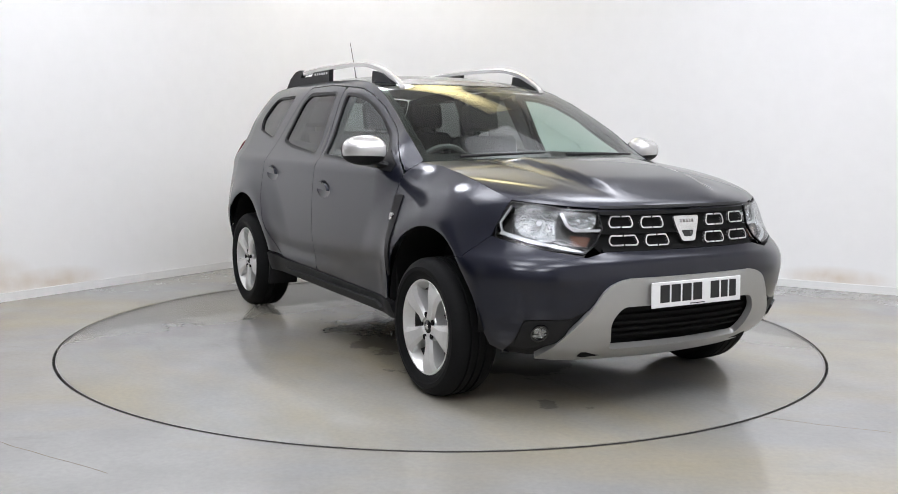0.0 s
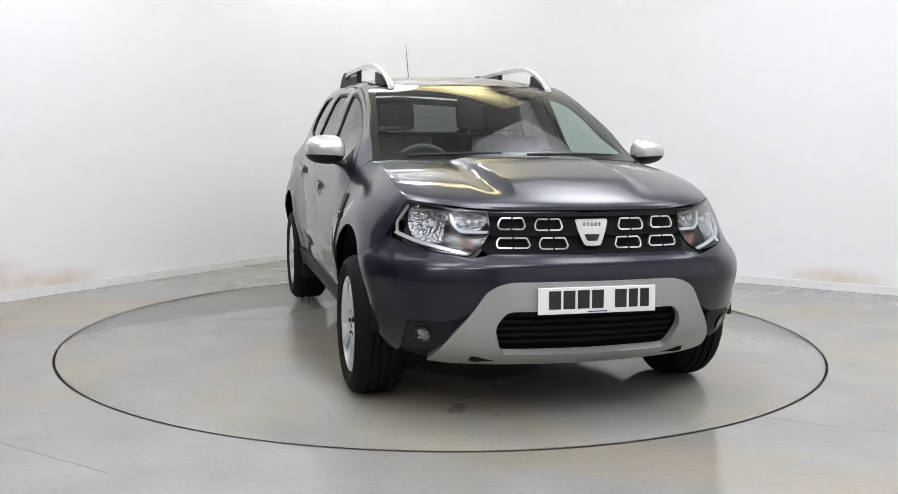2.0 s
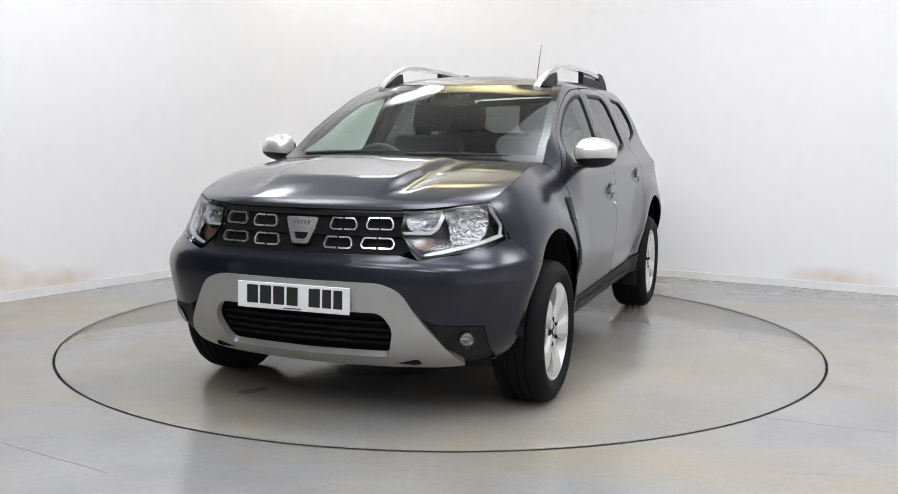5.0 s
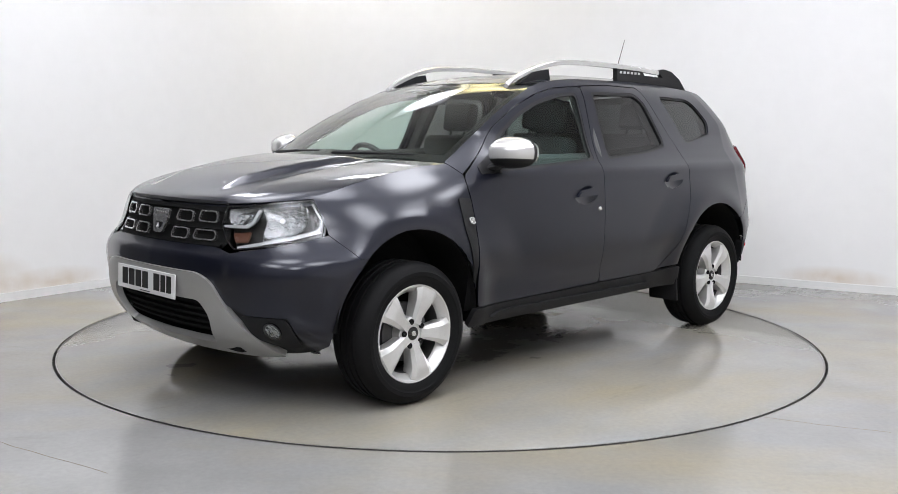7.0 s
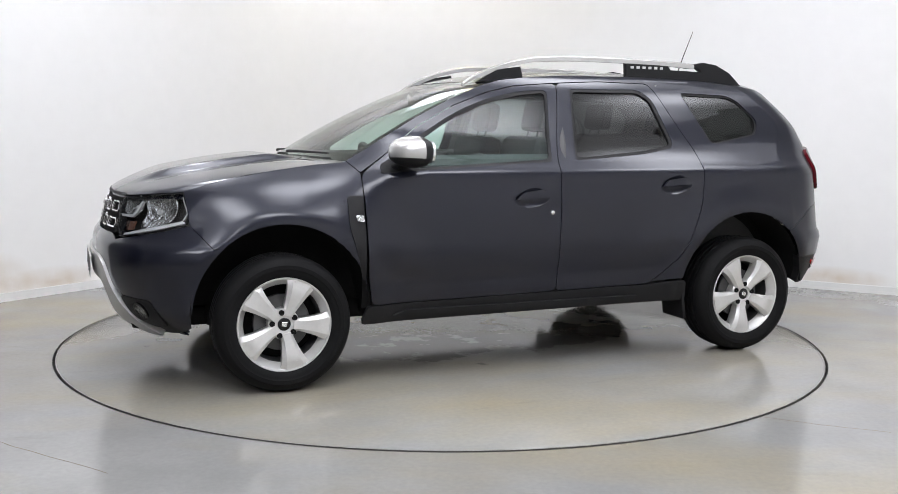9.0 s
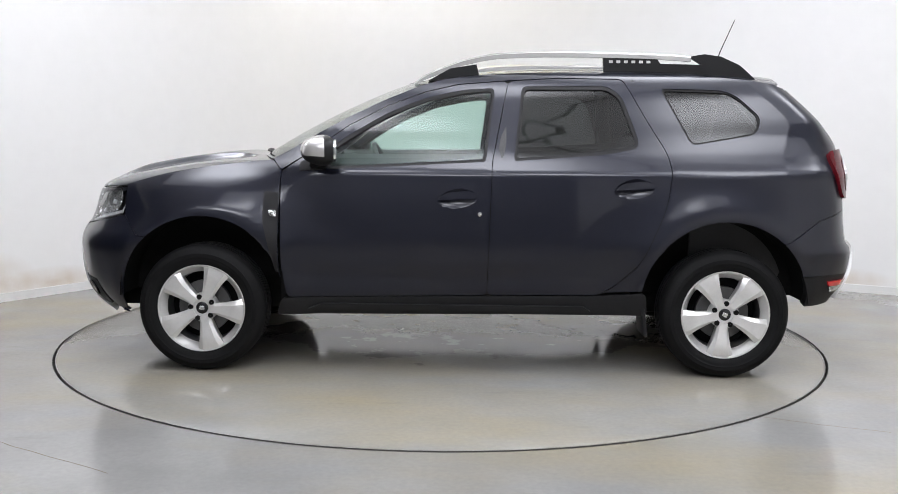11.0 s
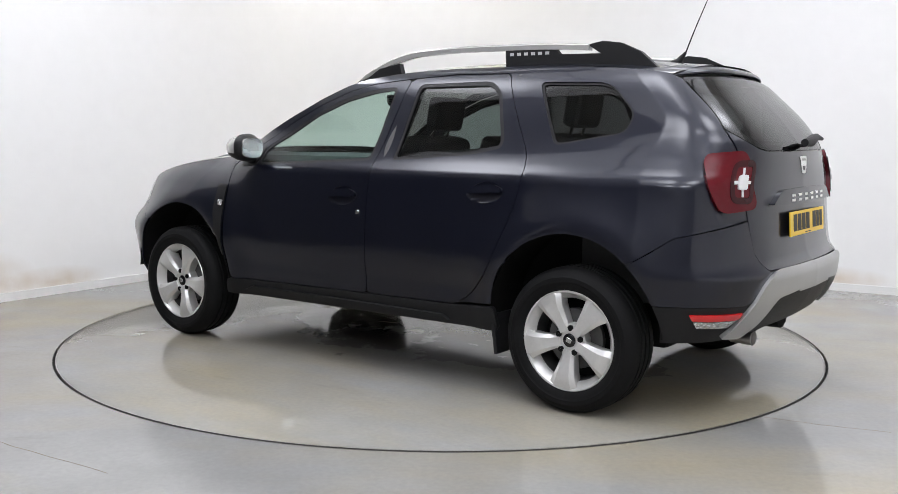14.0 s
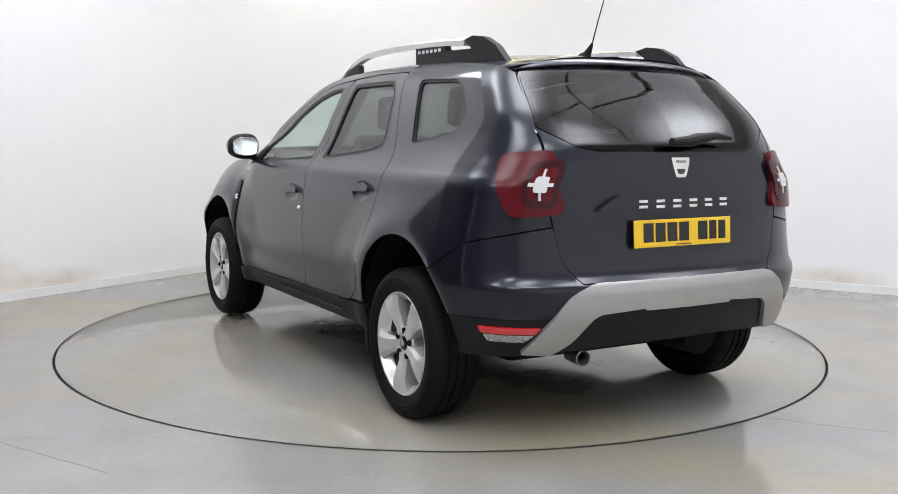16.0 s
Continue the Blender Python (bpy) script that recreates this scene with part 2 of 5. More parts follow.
def pchip(xs, ys):
    xs, ys = np.asarray(xs, float), np.asarray(ys, float)
    if xs[0] > xs[-1]:
        xs, ys = xs[::-1], ys[::-1]
    h, d = np.diff(xs), np.diff(ys) / np.diff(xs)
    m = np.zeros(len(xs))
    m[0], m[-1] = d[0], d[-1]
    for k in range(1, len(xs) - 1):
        if d[k - 1] * d[k] > 0:
            w1, w2 = 2 * h[k] + h[k - 1], h[k] + 2 * h[k - 1]
            m[k] = (w1 + w2) / (w1 / d[k - 1] + w2 / d[k])

    def f(x):
        x = np.clip(np.asarray(x, float), xs[0], xs[-1])
        k = np.clip(np.searchsorted(xs, x) - 1, 0, len(h) - 1)
        t = (x - xs[k]) / h[k]
        return ((2 * t**3 - 3 * t**2 + 1) * ys[k] + (t**3 - 2 * t**2 + t) * h[k] * m[k] + (3 * t**2 - 2 * t**3) * ys[k + 1] + (t**3 - t**2) * h[k] * m[k + 1])

    return f


def step(x, a, b):
    t = np.clip((np.asarray(x, float) - a) / (b - a), 0, 1)
    return t * t * (3 - 2 * t)


# ---- the car's skin: x ahead, y to its left, z up, from the middle of the wheelbase on the ground ----
AX_F, AX_R, AX_Z, ARCH = 1.336, -1.330, 0.385, 0.420
W_MID = pchip([0.18, 0.26, 0.34, 0.42, 0.60, 0.80, 0.95, 1.04, 1.09, 1.14, 1.20, 1.35, 1.47, 1.53, 1.57, 1.62],
              [0.765, 0.812, 0.845, 0.862, 0.888, 0.884, 0.872, 0.852, 0.820, 0.790, 0.762, 0.700, 0.642, 0.588, 0.520, 0.40])
W_FRONT = pchip([0.18, 0.30, 0.45, 0.65, 0.82, 0.92, 0.98, 1.03, 1.07, 1.11, 1.2],
                [0.78, 0.845, 0.872, 0.876, 0.860, 0.834, 0.803, 0.758, 0.715, 0.66, 0.55])
X_NOSE = pchip([0.18, 0.25, 0.30, 0.36, 0.45, 0.55, 0.64, 0.70, 0.74, 0.80, 0.88, 0.94, 1.00, 1.10],
               [1.86, 1.965, 2.035, 2.090, 2.127, 2.145, 2.152, 2.146, 2.118, 2.098, 2.080, 2.055, 2.00, 1.90])
X_TAIL = pchip([0.25, 0.38, 0.46, 0.56, 0.64, 0.70, 0.80, 1.00, 1.12, 1.18, 1.25, 1.35, 1.47, 1.55],
               [-1.95, -2.03, -2.085, -2.125, -2.130, -2.090, -2.07, -2.055, -2.048, -2.035, -1.990, -1.905, -1.785, -1.71])


def plan_curve(b, s):
    chord = np.concatenate([[0], np.cumsum(np.hypot(np.diff(s), 0.85 * np.diff(b)))])
    fb, fs = pchip(chord, b), pchip(chord, s)
    p = np.linspace(0, chord[-1], 400)
    return p, fb(p), fs(p)


PF, BF, SF = plan_curve(np.array([0, 0.2, 0.38, 0.56, 0.72, 0.83, 0.91, 0.965, 0.99, 1.0]), np.array([0, 0.008, 0.028, 0.072, 0.145, 0.235, 0.35, 0.50, 0.65, 0.85]))
PR, BR, SR = plan_curve(np.array([0, 0.25, 0.45, 0.62, 0.76, 0.87, 0.95, 0.985, 1.0]), np.array([0, 0.010, 0.030, 0.065, 0.12, 0.20, 0.33, 0.47, 0.68]))


def flare(x, z):
    out = 0
    for ax in (AX_F, AX_R):
        r = np.hypot(x - ax, (z - AX_Z))
        out = out + 0.024 * np.exp(-((r - 0.44) / 0.085) ** 2) * step(z, 0.15, 0.35)
        # the haunch: a full bulge round the wheel that ends in a firm shoulder
        rh = np.hypot((x - ax) * 0.82, z - AX_Z)
        out = out + 0.020 * (1 - step(rh, 0.47, 0.69)) * step(z, 0.50, 0.70)
    # the crease over the sill in the doors, sharper on its lower side
    dz = z - 0.505
    out = out - 0.010 * np.exp(-(dz / np.where(dz > 0, 0.095, 0.055)) ** 2) * (1 - step(np.abs(x), 0.72, 0.95))
    # shoulder under the windows
    out = out + 0.006 * np.exp(-((z - 1.03) / 0.035) ** 2) * (1 - step(x, 0.6, 0.95))
    return out


def width(x, z):
    f = step(x, 0.70, 1.20)
    w = W_MID(z) * (1 - f) + W_FRONT(z) * f + flare(x, z)
    g = step(z, 1.08, 1.25)
    w = w * (1 - g * 0.06 * step(x, -0.4, 0.7))
    return w * (1 - g * 0.02 * (1 - step(x, -1.75, -0.9)))


def nose_k(z):
    """How far the front corners are drawn out: fullest at the bumper's height."""
    d = np.asarray(z, float) - 0.62
    return 1.0 - 0.31 * np.exp(-(d / np.where(d > 0, 0.13, 0.50)) ** 2)


def corner_k(z):
    """How far the rear corners are drawn out: squarer above the waist."""
    return 0.62 - 0.24 * step(z, 1.12, 1.34) + 0.13 * np.exp(-((np.asarray(z, float) - 0.58) / 0.13) ** 2)


def side(uv):
    """(x, z) on the left flank."""
    x, z = uv[:, 0], uv[:, 1]
    y = np.interp((X_NOSE(z) - x) / nose_k(z), SF, BF) * np.interp((x - X_TAIL(z)) / corner_k(z), SR, BR) * width(x, z)
    return np.stack([x, y, z], 1)


def nose(uv):
    """(p, z), p along the plan outline from the front's middle; negative to the right."""
    p, z = uv[:, 0], uv[:, 1]
    a = np.abs(p)
    s = np.where(a > PF[-1], SF[-1] * nose_k(z) + a - PF[-1], np.interp(a, PF, SF) * nose_k(z))
    x = X_NOSE(z) - s
    return np.stack([x, np.sign(p) * np.interp(a, PF, BF) * width(x, z), z], 1)


def tail(uv):
    p, z = uv[:, 0], uv[:, 1]
    a = np.abs(p)
    s = np.where(a > PR[-1], SR[-1] * corner_k(z) + a - PR[-1], np.interp(a, PR, SR) * corner_k(z))
    x = X_TAIL(z) + s
    return np.stack([x, np.sign(p) * np.interp(a, PR, BR) * width(x, z), z], 1)


def n_x(x, z):
    s, k = float(X_NOSE(z)) - x, float(nose_k(z))
    return (PF[-1] + s - SF[-1] * k if s > SF[-1] * k else float(np.interp(s / k, SF, PF)), z)


def t_x(x, z):
    s, k = x - float(X_TAIL(z)), float(corner_k(z))
    return (PR[-1] + s - SR[-1] * k if s > SR[-1] * k else float(np.interp(s / k, SR, PR)), z)


def on_y(fn, y, z):
    lo, hi = 0.0, 1.25
    for _ in range(30):
        mid = (lo + hi) / 2
        if fn(np.array([[mid, z]]))[0, 1] < abs(y):
            lo = mid
        else:
            hi = mid
    return (math.copysign(lo, y) if y else 0.0, z)


def n_y(y, z):
    return on_y(nose, y, z)


def t_y(y, z):
    return on_y(tail, y, z)


def path_x(f, pts, gap=0.025):
    """An open path in (x, z), laid closely onto the plan coordinate of f."""
    out = []
    for a, b in zip(pts, pts[1:]):
        n = max(1, int(math.ceil(math.dist(a[:2], b[:2]) / gap)))
        out += [(a[0] + (b[0] - a[0]) * j / n, a[1] + (b[1] - a[1]) * j / n) for j in range(n)]
    out.append(tuple(pts[-1][:2]))
    return [(*f(*p), 0.0) for p in out]


def both(right):
    """Closes a half outline, given from the middle's top round to the middle's bottom, with its mirror."""
    return right + [(-p, z) for p, z in reversed(right) if abs(p) > 1e-6]


def rounded(pts, r=0.02, n=5):
    """The outline with its corners rounded; a point may carry its own radius."""
    out, k = [], len(pts)
    for i in range(k):
        a, b, c = (Vector(pts[j % k][:2]) for j in (i - 1, i, i + 1))
        rad = pts[i][2] if len(pts[i]) > 2 else r
        d1, d2 = a - b, c - b
        cut = min(rad, d1.length * 0.45, d2.length * 0.45)
        if cut < 1e-4:
            out.append(tuple(b))
            continue
        p1, p2 = b + d1.normalized() * cut, b + d2.normalized() * cut
        for j in range(n + 1):
            t = j / n
            out.append(tuple((1 - t) ** 2 * p1 + 2 * t * (1 - t) * b + t * t * p2))
    return out


def dense(poly, gap):
    out = []
    for a, b in zip(poly, poly[1:] + poly[:1]):
        n = max(1, int(math.ceil(math.dist(a, b) / gap)))
        out += [(a[0] + (b[0] - a[0]) * j / n, a[1] + (b[1] - a[1]) * j / n) for j in range(n)]
    return out


def arc(cx, cz, r, a0, a1, n=18):
    return [(cx + r * math.cos(radians(a0 + (a1 - a0) * k / n)), cz + r * math.sin(radians(a0 + (a1 - a0) * k / n)), 0) for k in range(n + 1)]


def shrink(poly, d):
    """The outline moved inwards by d."""
    area = sum(a[0] * b[1] - b[0] * a[1] for a, b in zip(poly, poly[1:] + poly[:1]))
    sgn, out = (1 if area > 0 else -1), []
    for k in range(len(poly)):
        a, b, c = (Vector(poly[j % len(poly)][:2]) for j in (k - 1, k, k + 1))
        e1, e2 = (b - a), (c - b)
        n = Vector((-e1.y, e1.x)).normalized() + Vector((-e2.y, e2.x)).normalized()
        n = n.normalized() * sgn if n.length > 1e-6 else Vector((0, 0))
        out.append((b.x + n.x * d, b.y + n.y * d))
    return out


def inside(p, poly):
    c = np.zeros(len(p), bool)
    x, y = p[:, 0], p[:, 1]
    for (x1, y1), (x2, y2) in zip(poly, poly[1:] + poly[:1]):
        if y1 != y2:
            c ^= ((y1 > y) != (y2 > y)) & (x < (x2 - x1) * (y - y1) / (y2 - y1) + x1)
    return c


def normals_of(fn, uv):
    e = 1e-3
    du = fn(uv + [e, 0]) - fn(uv - [e, 0])
    dv = fn(uv + [0, e]) - fn(uv - [0, e])
    n = np.cross(du, dv)
    return n / np.maximum(np.linalg.norm(n, axis=1, keepdims=True), 1e-12)


def sheet(name, outline, fn, material, parent=None, label="", holes=(), off=0.0, thick=0.008, gap=0.03, flip=False, centre=(0, 0, 0.75)):
    """A panel cut to the outline on the surface fn, off its skin by off, with edges turned in by thick. flip mirrors it to the right."""
    outline = dense([tuple(p[:2]) for p in outline], gap)
    holes = [dense([tuple(p[:2]) for p in h], gap) for h in holes]
    loops = [outline, *holes]
    pts, edges, starts = [], [], []
    for lp in loops:
        starts.append(len(pts))
        pts += lp
        edges += [(starts[-1] + k, starts[-1] + (k + 1) % len(lp)) for k in range(len(lp))]
    arr = np.array(outline)
    lo, hi = arr.min(0), arr.max(0)
    gx, gy = np.meshgrid(np.arange(lo[0] + gap / 2, hi[0], gap), np.arange(lo[1] + gap / 2, hi[1], gap))
    g = np.stack([gx.ravel(), gy.ravel()], 1)
    keep = inside(g, outline)
    for h in holes:
        keep &= ~inside(g, h)
    g = g[keep]
    if len(g):
        b = np.array(pts)
        d = np.sqrt(((g[:, None] - b[None]) ** 2).sum(2)).min(1)
        g = g[d > gap * 0.45]
    vs = [Vector(p) for p in pts] + [Vector(p) for p in g]
    v2, _, f2, orig, _, _ = delaunay_2d_cdt(vs, edges, [], 0, 1e-6)
    uv = np.array([tuple(v) for v in v2])
    tri = np.array([tuple(f) for f in f2 if len(f) == 3])
    cen = uv[tri].mean(1)
    ok = inside(cen, outline)
    for h in holes:
        ok &= ~inside(cen, h)
    tri = tri[ok]
    pos, nor = fn(uv), normals_of(fn, uv)
    if ((pos - np.array(centre)) * nor).sum() < 0:
        nor = -nor
    pos = pos + nor * off
    want = nor[tri[:, 0]]
    have = np.cross(pos[tri[:, 1]] - pos[tri[:, 0]], pos[tri[:, 2]] - pos[tri[:, 0]])
    bad = (want * have).sum(1) < 0
    tri[bad] = tri[bad][:, ::-1]
    verts, norms, faces = list(pos), list(nor), [tuple(int(i) for i in t) for t in tri]
    if thick:
        where = {}
        for k, o in enumerate(orig):
            for j in o:
                where[j] = k
        for (st, lp) in zip(starts, loops):
            n = len(lp)
            ids = [where[st + k] for k in range(n)]
            base = len(verts)
            for k, i in enumerate(ids):
                along = pos[ids[(k + 1) % n]] - pos[ids[k - 1]]
                out = np.cross(along, nor[i])
                out = out / max(np.linalg.norm(out), 1e-9)
                verts += [pos[i], pos[i] - nor[i] * thick]
                norms += [out, out]
            ring = []
            for k in range(n):
                a, b2 = base + 2 * k, base + 2 * ((k + 1) % n)
                ring.append((a, a + 1, b2 + 1, b2))
            # the rim's faces look away from the panel
            mid = 0.5 * (pos[ids[0]] + pos[ids[1 % n]])
            adj = [t for t in tri if ids[0] in t and ids[1 % n] in t]
            if adj:
                outward = mid - pos[adj[0]].mean(0)
                q = ring[0]
                fnorm = np.cross(verts[q[1]] - verts[q[0]], verts[q[3]] - verts[q[0]])
                if np.dot(fnorm, outward) < 0:
                    ring = [r[::-1] for r in ring]
                if np.dot(norms[base], outward) < 0:
                    for j in range(base, base + 2 * n):
                        norms[j] = -norms[j]
            faces += ring
    verts, norms = np.array(verts), np.array(norms)
    if flip:
        verts = verts * [1, -1, 1]
        norms = norms * [1, -1, 1]
        faces = [f[::-1] for f in faces]
    return mesh_ob(name, verts, faces, material, parent, label, True, norms)


def loft(name, fn, nu, nv, material, parent, label="", off=0.0, centre=(0, 0, 0.6), gap=None):
    """A sheet over the unit square, from a function of two arrays."""
    u, v = np.meshgrid(np.linspace(0, 1, nu + 1), np.linspace(0, 1, nv + 1), indexing="ij")
    uv = np.stack([u.ravel(), v.ravel()], 1)
    pos, nor = fn(uv), normals_of(fn, uv)
    if ((pos - np.array(centre)) * nor).sum() < 0:
        nor = -nor
    pos = pos + nor * off
    faces = [(i * (nv + 1) + j, (i + 1) * (nv + 1) + j, (i + 1) * (nv + 1) + j + 1, i * (nv + 1) + j + 1) for i in range(nu) for j in range(nv)]
    q = faces[len(faces) // 2]
    if np.dot(np.cross(pos[q[1]] - pos[q[0]], pos[q[3]] - pos[q[0]]), nor[q[0]]) < 0:
        faces = [f[::-1] for f in faces]
    return mesh_ob(name, pos, faces, material, parent, label, True, nor)


# ---- the studio ----
CORNER, ALONG_A, ALONG_B = Vector((-1.0, 4.08, 0)), Vector((-0.562, -0.827, 0)).normalized(), Vector((0.875, -0.483, 0)).normalized()
LEN_A, LEN_B, HIGH = 10.6, 9.6, 3.9
BOUND = 0.9  # radius of the rounded corner


def room_point(a, b, z=0.0):
    return CORNER + ALONG_A * a + ALONG_B * b + Vector((0, 0, z))


def wall_strip(name, path, z0, z1, thick, material, out, label=""):
    """A wall along floor points, with thickness to the side of out."""
    bm = bmesh.new()
    rows = []
    for k, p in enumerate(path):
        d = (path[min(k + 1, len(path) - 1)] - path[max(k - 1, 0)]).normalized()
        n = Vector((-d.y, d.x, 0)) * out
        rows.append([bm.verts.new(q) for q in (p + Vector((0, 0, z0)), p + Vector((0, 0, z1)), p + n * thick + Vector((0, 0, z1)), p + n * thick + Vector((0, 0, z0)))])
    for a, b in zip(rows, rows[1:]):
        for j in range(4):
            bm.faces.new((a[j], a[(j + 1) % 4], b[(j + 1) % 4], b[j]))
    bm.faces.new(rows[0])
    bm.faces.new(rows[-1])
    return tagged(part(name, bm, material), label, "wall" if "wall" in name else "skirting", kind="structure")


def bend():
    pts = []
    for k in range(13):
        a = math.pi / 2 * k / 12
        pts.append(room_point(BOUND * (1 - math.sin(a)), BOUND * (1 - math.cos(a))))
    return pts


round_corner = bend()
path_all = [room_point(LEN_A, 0)] + round_corner + [room_point(0, LEN_B)]
wall_strip("wall_north", path_all, 0.0, HIGH, 0.15, "wall", 1, "smooth white studio wall with a rounded corner")
# unseen end wall, kept dark so the doors reflect less light
wall_strip("wall_south", [room_point(LEN_A, LEN_B), room_point(LEN_A, 0)], 0, HIGH, 0.15, "back_wall", 1, "unseen studio end wall, grey tone set to dim the car's reflections")
wall_strip("wall_east", [room_point(0, LEN_B), room_point(LEN_A, LEN_B)], 0, HIGH, 0.15, "wall", 1, "plain white painted studio side wall")
inner = []
for k, p in enumerate(path_all):
    d = (path_all[min(k + 1, len(path_all) - 1)] - path_all[max(k - 1, 0)]).normalized()
    inner.append(p + Vector((d.y, -d.x, 0)) * 0.018)
wall_strip("baseboard", inner, 0.0, 0.062, 0.0155, "skirting", 1, "low white painted skirting board with scuffs")

TABLE_R = 2.234


def ring_sheet(name, r0, shape, material, label, category):
    """The floor with a round opening for the turntable."""
    n = 160
    verts, faces = [], []
    for k in range(n):
        a = 2 * math.pi * k / n
        c, s = math.cos(a), math.sin(a)
        verts += [(r0 * c, r0 * s, 0), (r0 * c, r0 * s, -0.06), (shape * c, shape * s, 0)]
    for k in range(n):
        a, b = 3 * k, 3 * ((k + 1) % n)
        faces += [(a, a + 2, b + 2, b), (a, b, b + 1, a + 1)]
    return tagged(mesh_ob(name, verts, faces, material, smooth=False), label, category, kind="structure")


ring_sheet("floor", TABLE_R + 0.008, 13.0, "floor", "grey painted concrete floor with ochre stains", "floor")
bm = bmesh.new()
bmesh.ops.create_circle(bm, cap_ends=True, radius=TABLE_R + 0.3, segments=96, matrix=Matrix.Translation((0, 0, -0.055)))
tagged(part("pit", bm, "gap", smooth=False), "dark pit under the turntable's rim", "pit", kind="structure")

bm = bmesh.new()
box(bm, (LEN_A + 0.6, LEN_B + 0.6, 0.1), Matrix.Translation(room_point(LEN_A / 2, LEN_B / 2, HIGH + 0.05)) @ pose(0, 0, 0, 0, 0, math.degrees(math.atan2(ALONG_A.y, ALONG_A.x))))
tagged(part("ceiling", bm, "ceiling", smooth=False), "white painted ceiling", "ceiling", kind="structure")

# hairline cracks in the floor paint
for x0, y0, x1, y1 in ((-2.05, -1.96, -1.20, -2.50), (1.42, -1.74, 1.90, -1.95)):
    bm = bmesh.new()
    n = 9
    line = [(x0 + (x1 - x0) * k / n + 0.006 * math.sin(9.0 * k), y0 + (y1 - y0) * k / n + 0.006 * math.cos(7.0 * k), 0.0002) for k in range(n + 1)]
    tube(bm, line, 0.0016, 5, 0.5)
    tagged(part("floor_crack", bm, "stain_line"), "thin brownish crack in the grey floor", "crack", kind="structure")

# unseen dark slatted panel, added so the car's flanks reflect something dark
yaw_a, yaw_b = (math.degrees(math.atan2(v.y, v.x)) for v in (ALONG_A, ALONG_B))
bm = bmesh.new()
for k in range(32):
    box(bm, (4.7, 0.03, 0.095), Matrix.Translation(room_point(7.2, 0.035, 0.06 + 0.1 * k)) @ pose(0, 0, 0, 0, 0, yaw_a), 0.012, 1)
tagged(part("dark_reflection_panel", bm, "shutter"), "unseen dark slatted panel added for dark reflections on the car", "door", kind="structure")


def ceiling_light(place, size, glow_name, label):
    """A shallow tray with a frosted diffuser."""
    root = new("ceiling_light")
    root.matrix_basis = Matrix.Translation(place) @ pose(0, 0, 0, 0, 0, yaw_b)
    tagged(root, label, "ceiling light", "studio ceiling lights")
    bm = bmesh.new()
    w, d = size
    for sx, sy, lx, ly in ((0, d / 2, w + 0.03, 0.02), (0, -d / 2, w + 0.03, 0.02), (w / 2, 0, 0.02, d - 0.03), (-w / 2, 0, 0.02, d - 0.03)):
        box(bm, (lx, ly, 0.07), Matrix.Translation((sx, sy, -0.035)), 0.004, 1)
    part("frame", bm, "frame", root)
    bm = bmesh.new()
    box(bm, (w - 0.03, d - 0.03, 0.012), Matrix.Translation((0, 0, -0.06)), 0.003, 1)
    part("diffuser", bm, glow_name, root, "glowing frosted diffuser")
    return root


for a in (2.2, 4.6, 7.0, 9.4):
    for b in (2.0, 4.4, 6.8):
        if b < 3 and a != 4.6:
            continue  # none over the rounded corner or by the added dark panel
        ceiling_light(room_point(a, b, HIGH), (2.375, 2.375), "cool_glow", "white ceiling panel light, lit")
# unseen fill lights, added to brighten the corner and the left side
for a, b in ((0.80, 0.80), (3.3, 0.70)):
    ceiling_light(room_point(a, b, HIGH), (0.95, 0.95), "fill_glow", "small unseen fill light added to brighten the wall, lit")
ceiling_light(room_point(0.60, 1.85, HIGH), (1.8, 0.75), "warm_glow", "yellowish ceiling panel light, lit")

# ---- turntable ----
turntable = new("turntable")
tagged(turntable, "round grey painted turntable flush with the floor, wet patches", "turntable")
bm = bmesh.new()
lathe(bm, [(0.0005, 0.0), (0.9, 0.0), (TABLE_R - 0.012, 0.0), (TABLE_R - 0.007, -0.003), (TABLE_R - 0.007, -0.05)], pose(0, 0, 0, 90), 160)
part("disc", bm, "disc", turntable)
bm = bmesh.new()
lathe(bm, [(TABLE_R - 0.0115, 0.0012), (TABLE_R - 0.0065, 0.0012), (TABLE_R - 0.0060, -0.03)], pose(0, 0, 0, 90), 160)
part("edge_ring", bm, "steel", turntable, "thin worn steel edge")

# ---- the car ----
car = new("car")
tagged(car, "slate grey five-door SUV with silver trim and roof rails", "car")


def cv(f, pts):
    return [(*f(*p[:2]), *p[2:]) for p in pts]


W_EDGE = [(0.990, 1.095), (0.90, 1.142), (0.75, 1.232), (0.60, 1.315), (0.40, 1.412), (0.22, 1.485), (0.10, 1.518)]
R_EDGE = [(0.10, 1.518), (-0.08, 1.540), (-0.25, 1.552), (-0.55, 1.560), (-0.85, 1.560), (-1.2, 1.550), (-1.5, 1.525), (-1.64, 1.502)]
DOOR_TOP = [(0.80, 1.125), (0.60, 1.268), (0.40, 1.372), (0.20, 1.447), (0.03, 1.487), (-0.225, 1.508)]
HOOD_EDGE = [(0.990, 1.088), (1.15, 1.074), (1.35, 1.048), (1.55, 1.012), (1.70, 0.972), (1.765, 0.950)]
F_DOOR = [(0.90, 0.391), (0.9245, 0.55, 0.0), (0.9345, 1.03)] + DOOR_TOP + [(-0.1425, 1.085), (-0.1225, 0.409)]
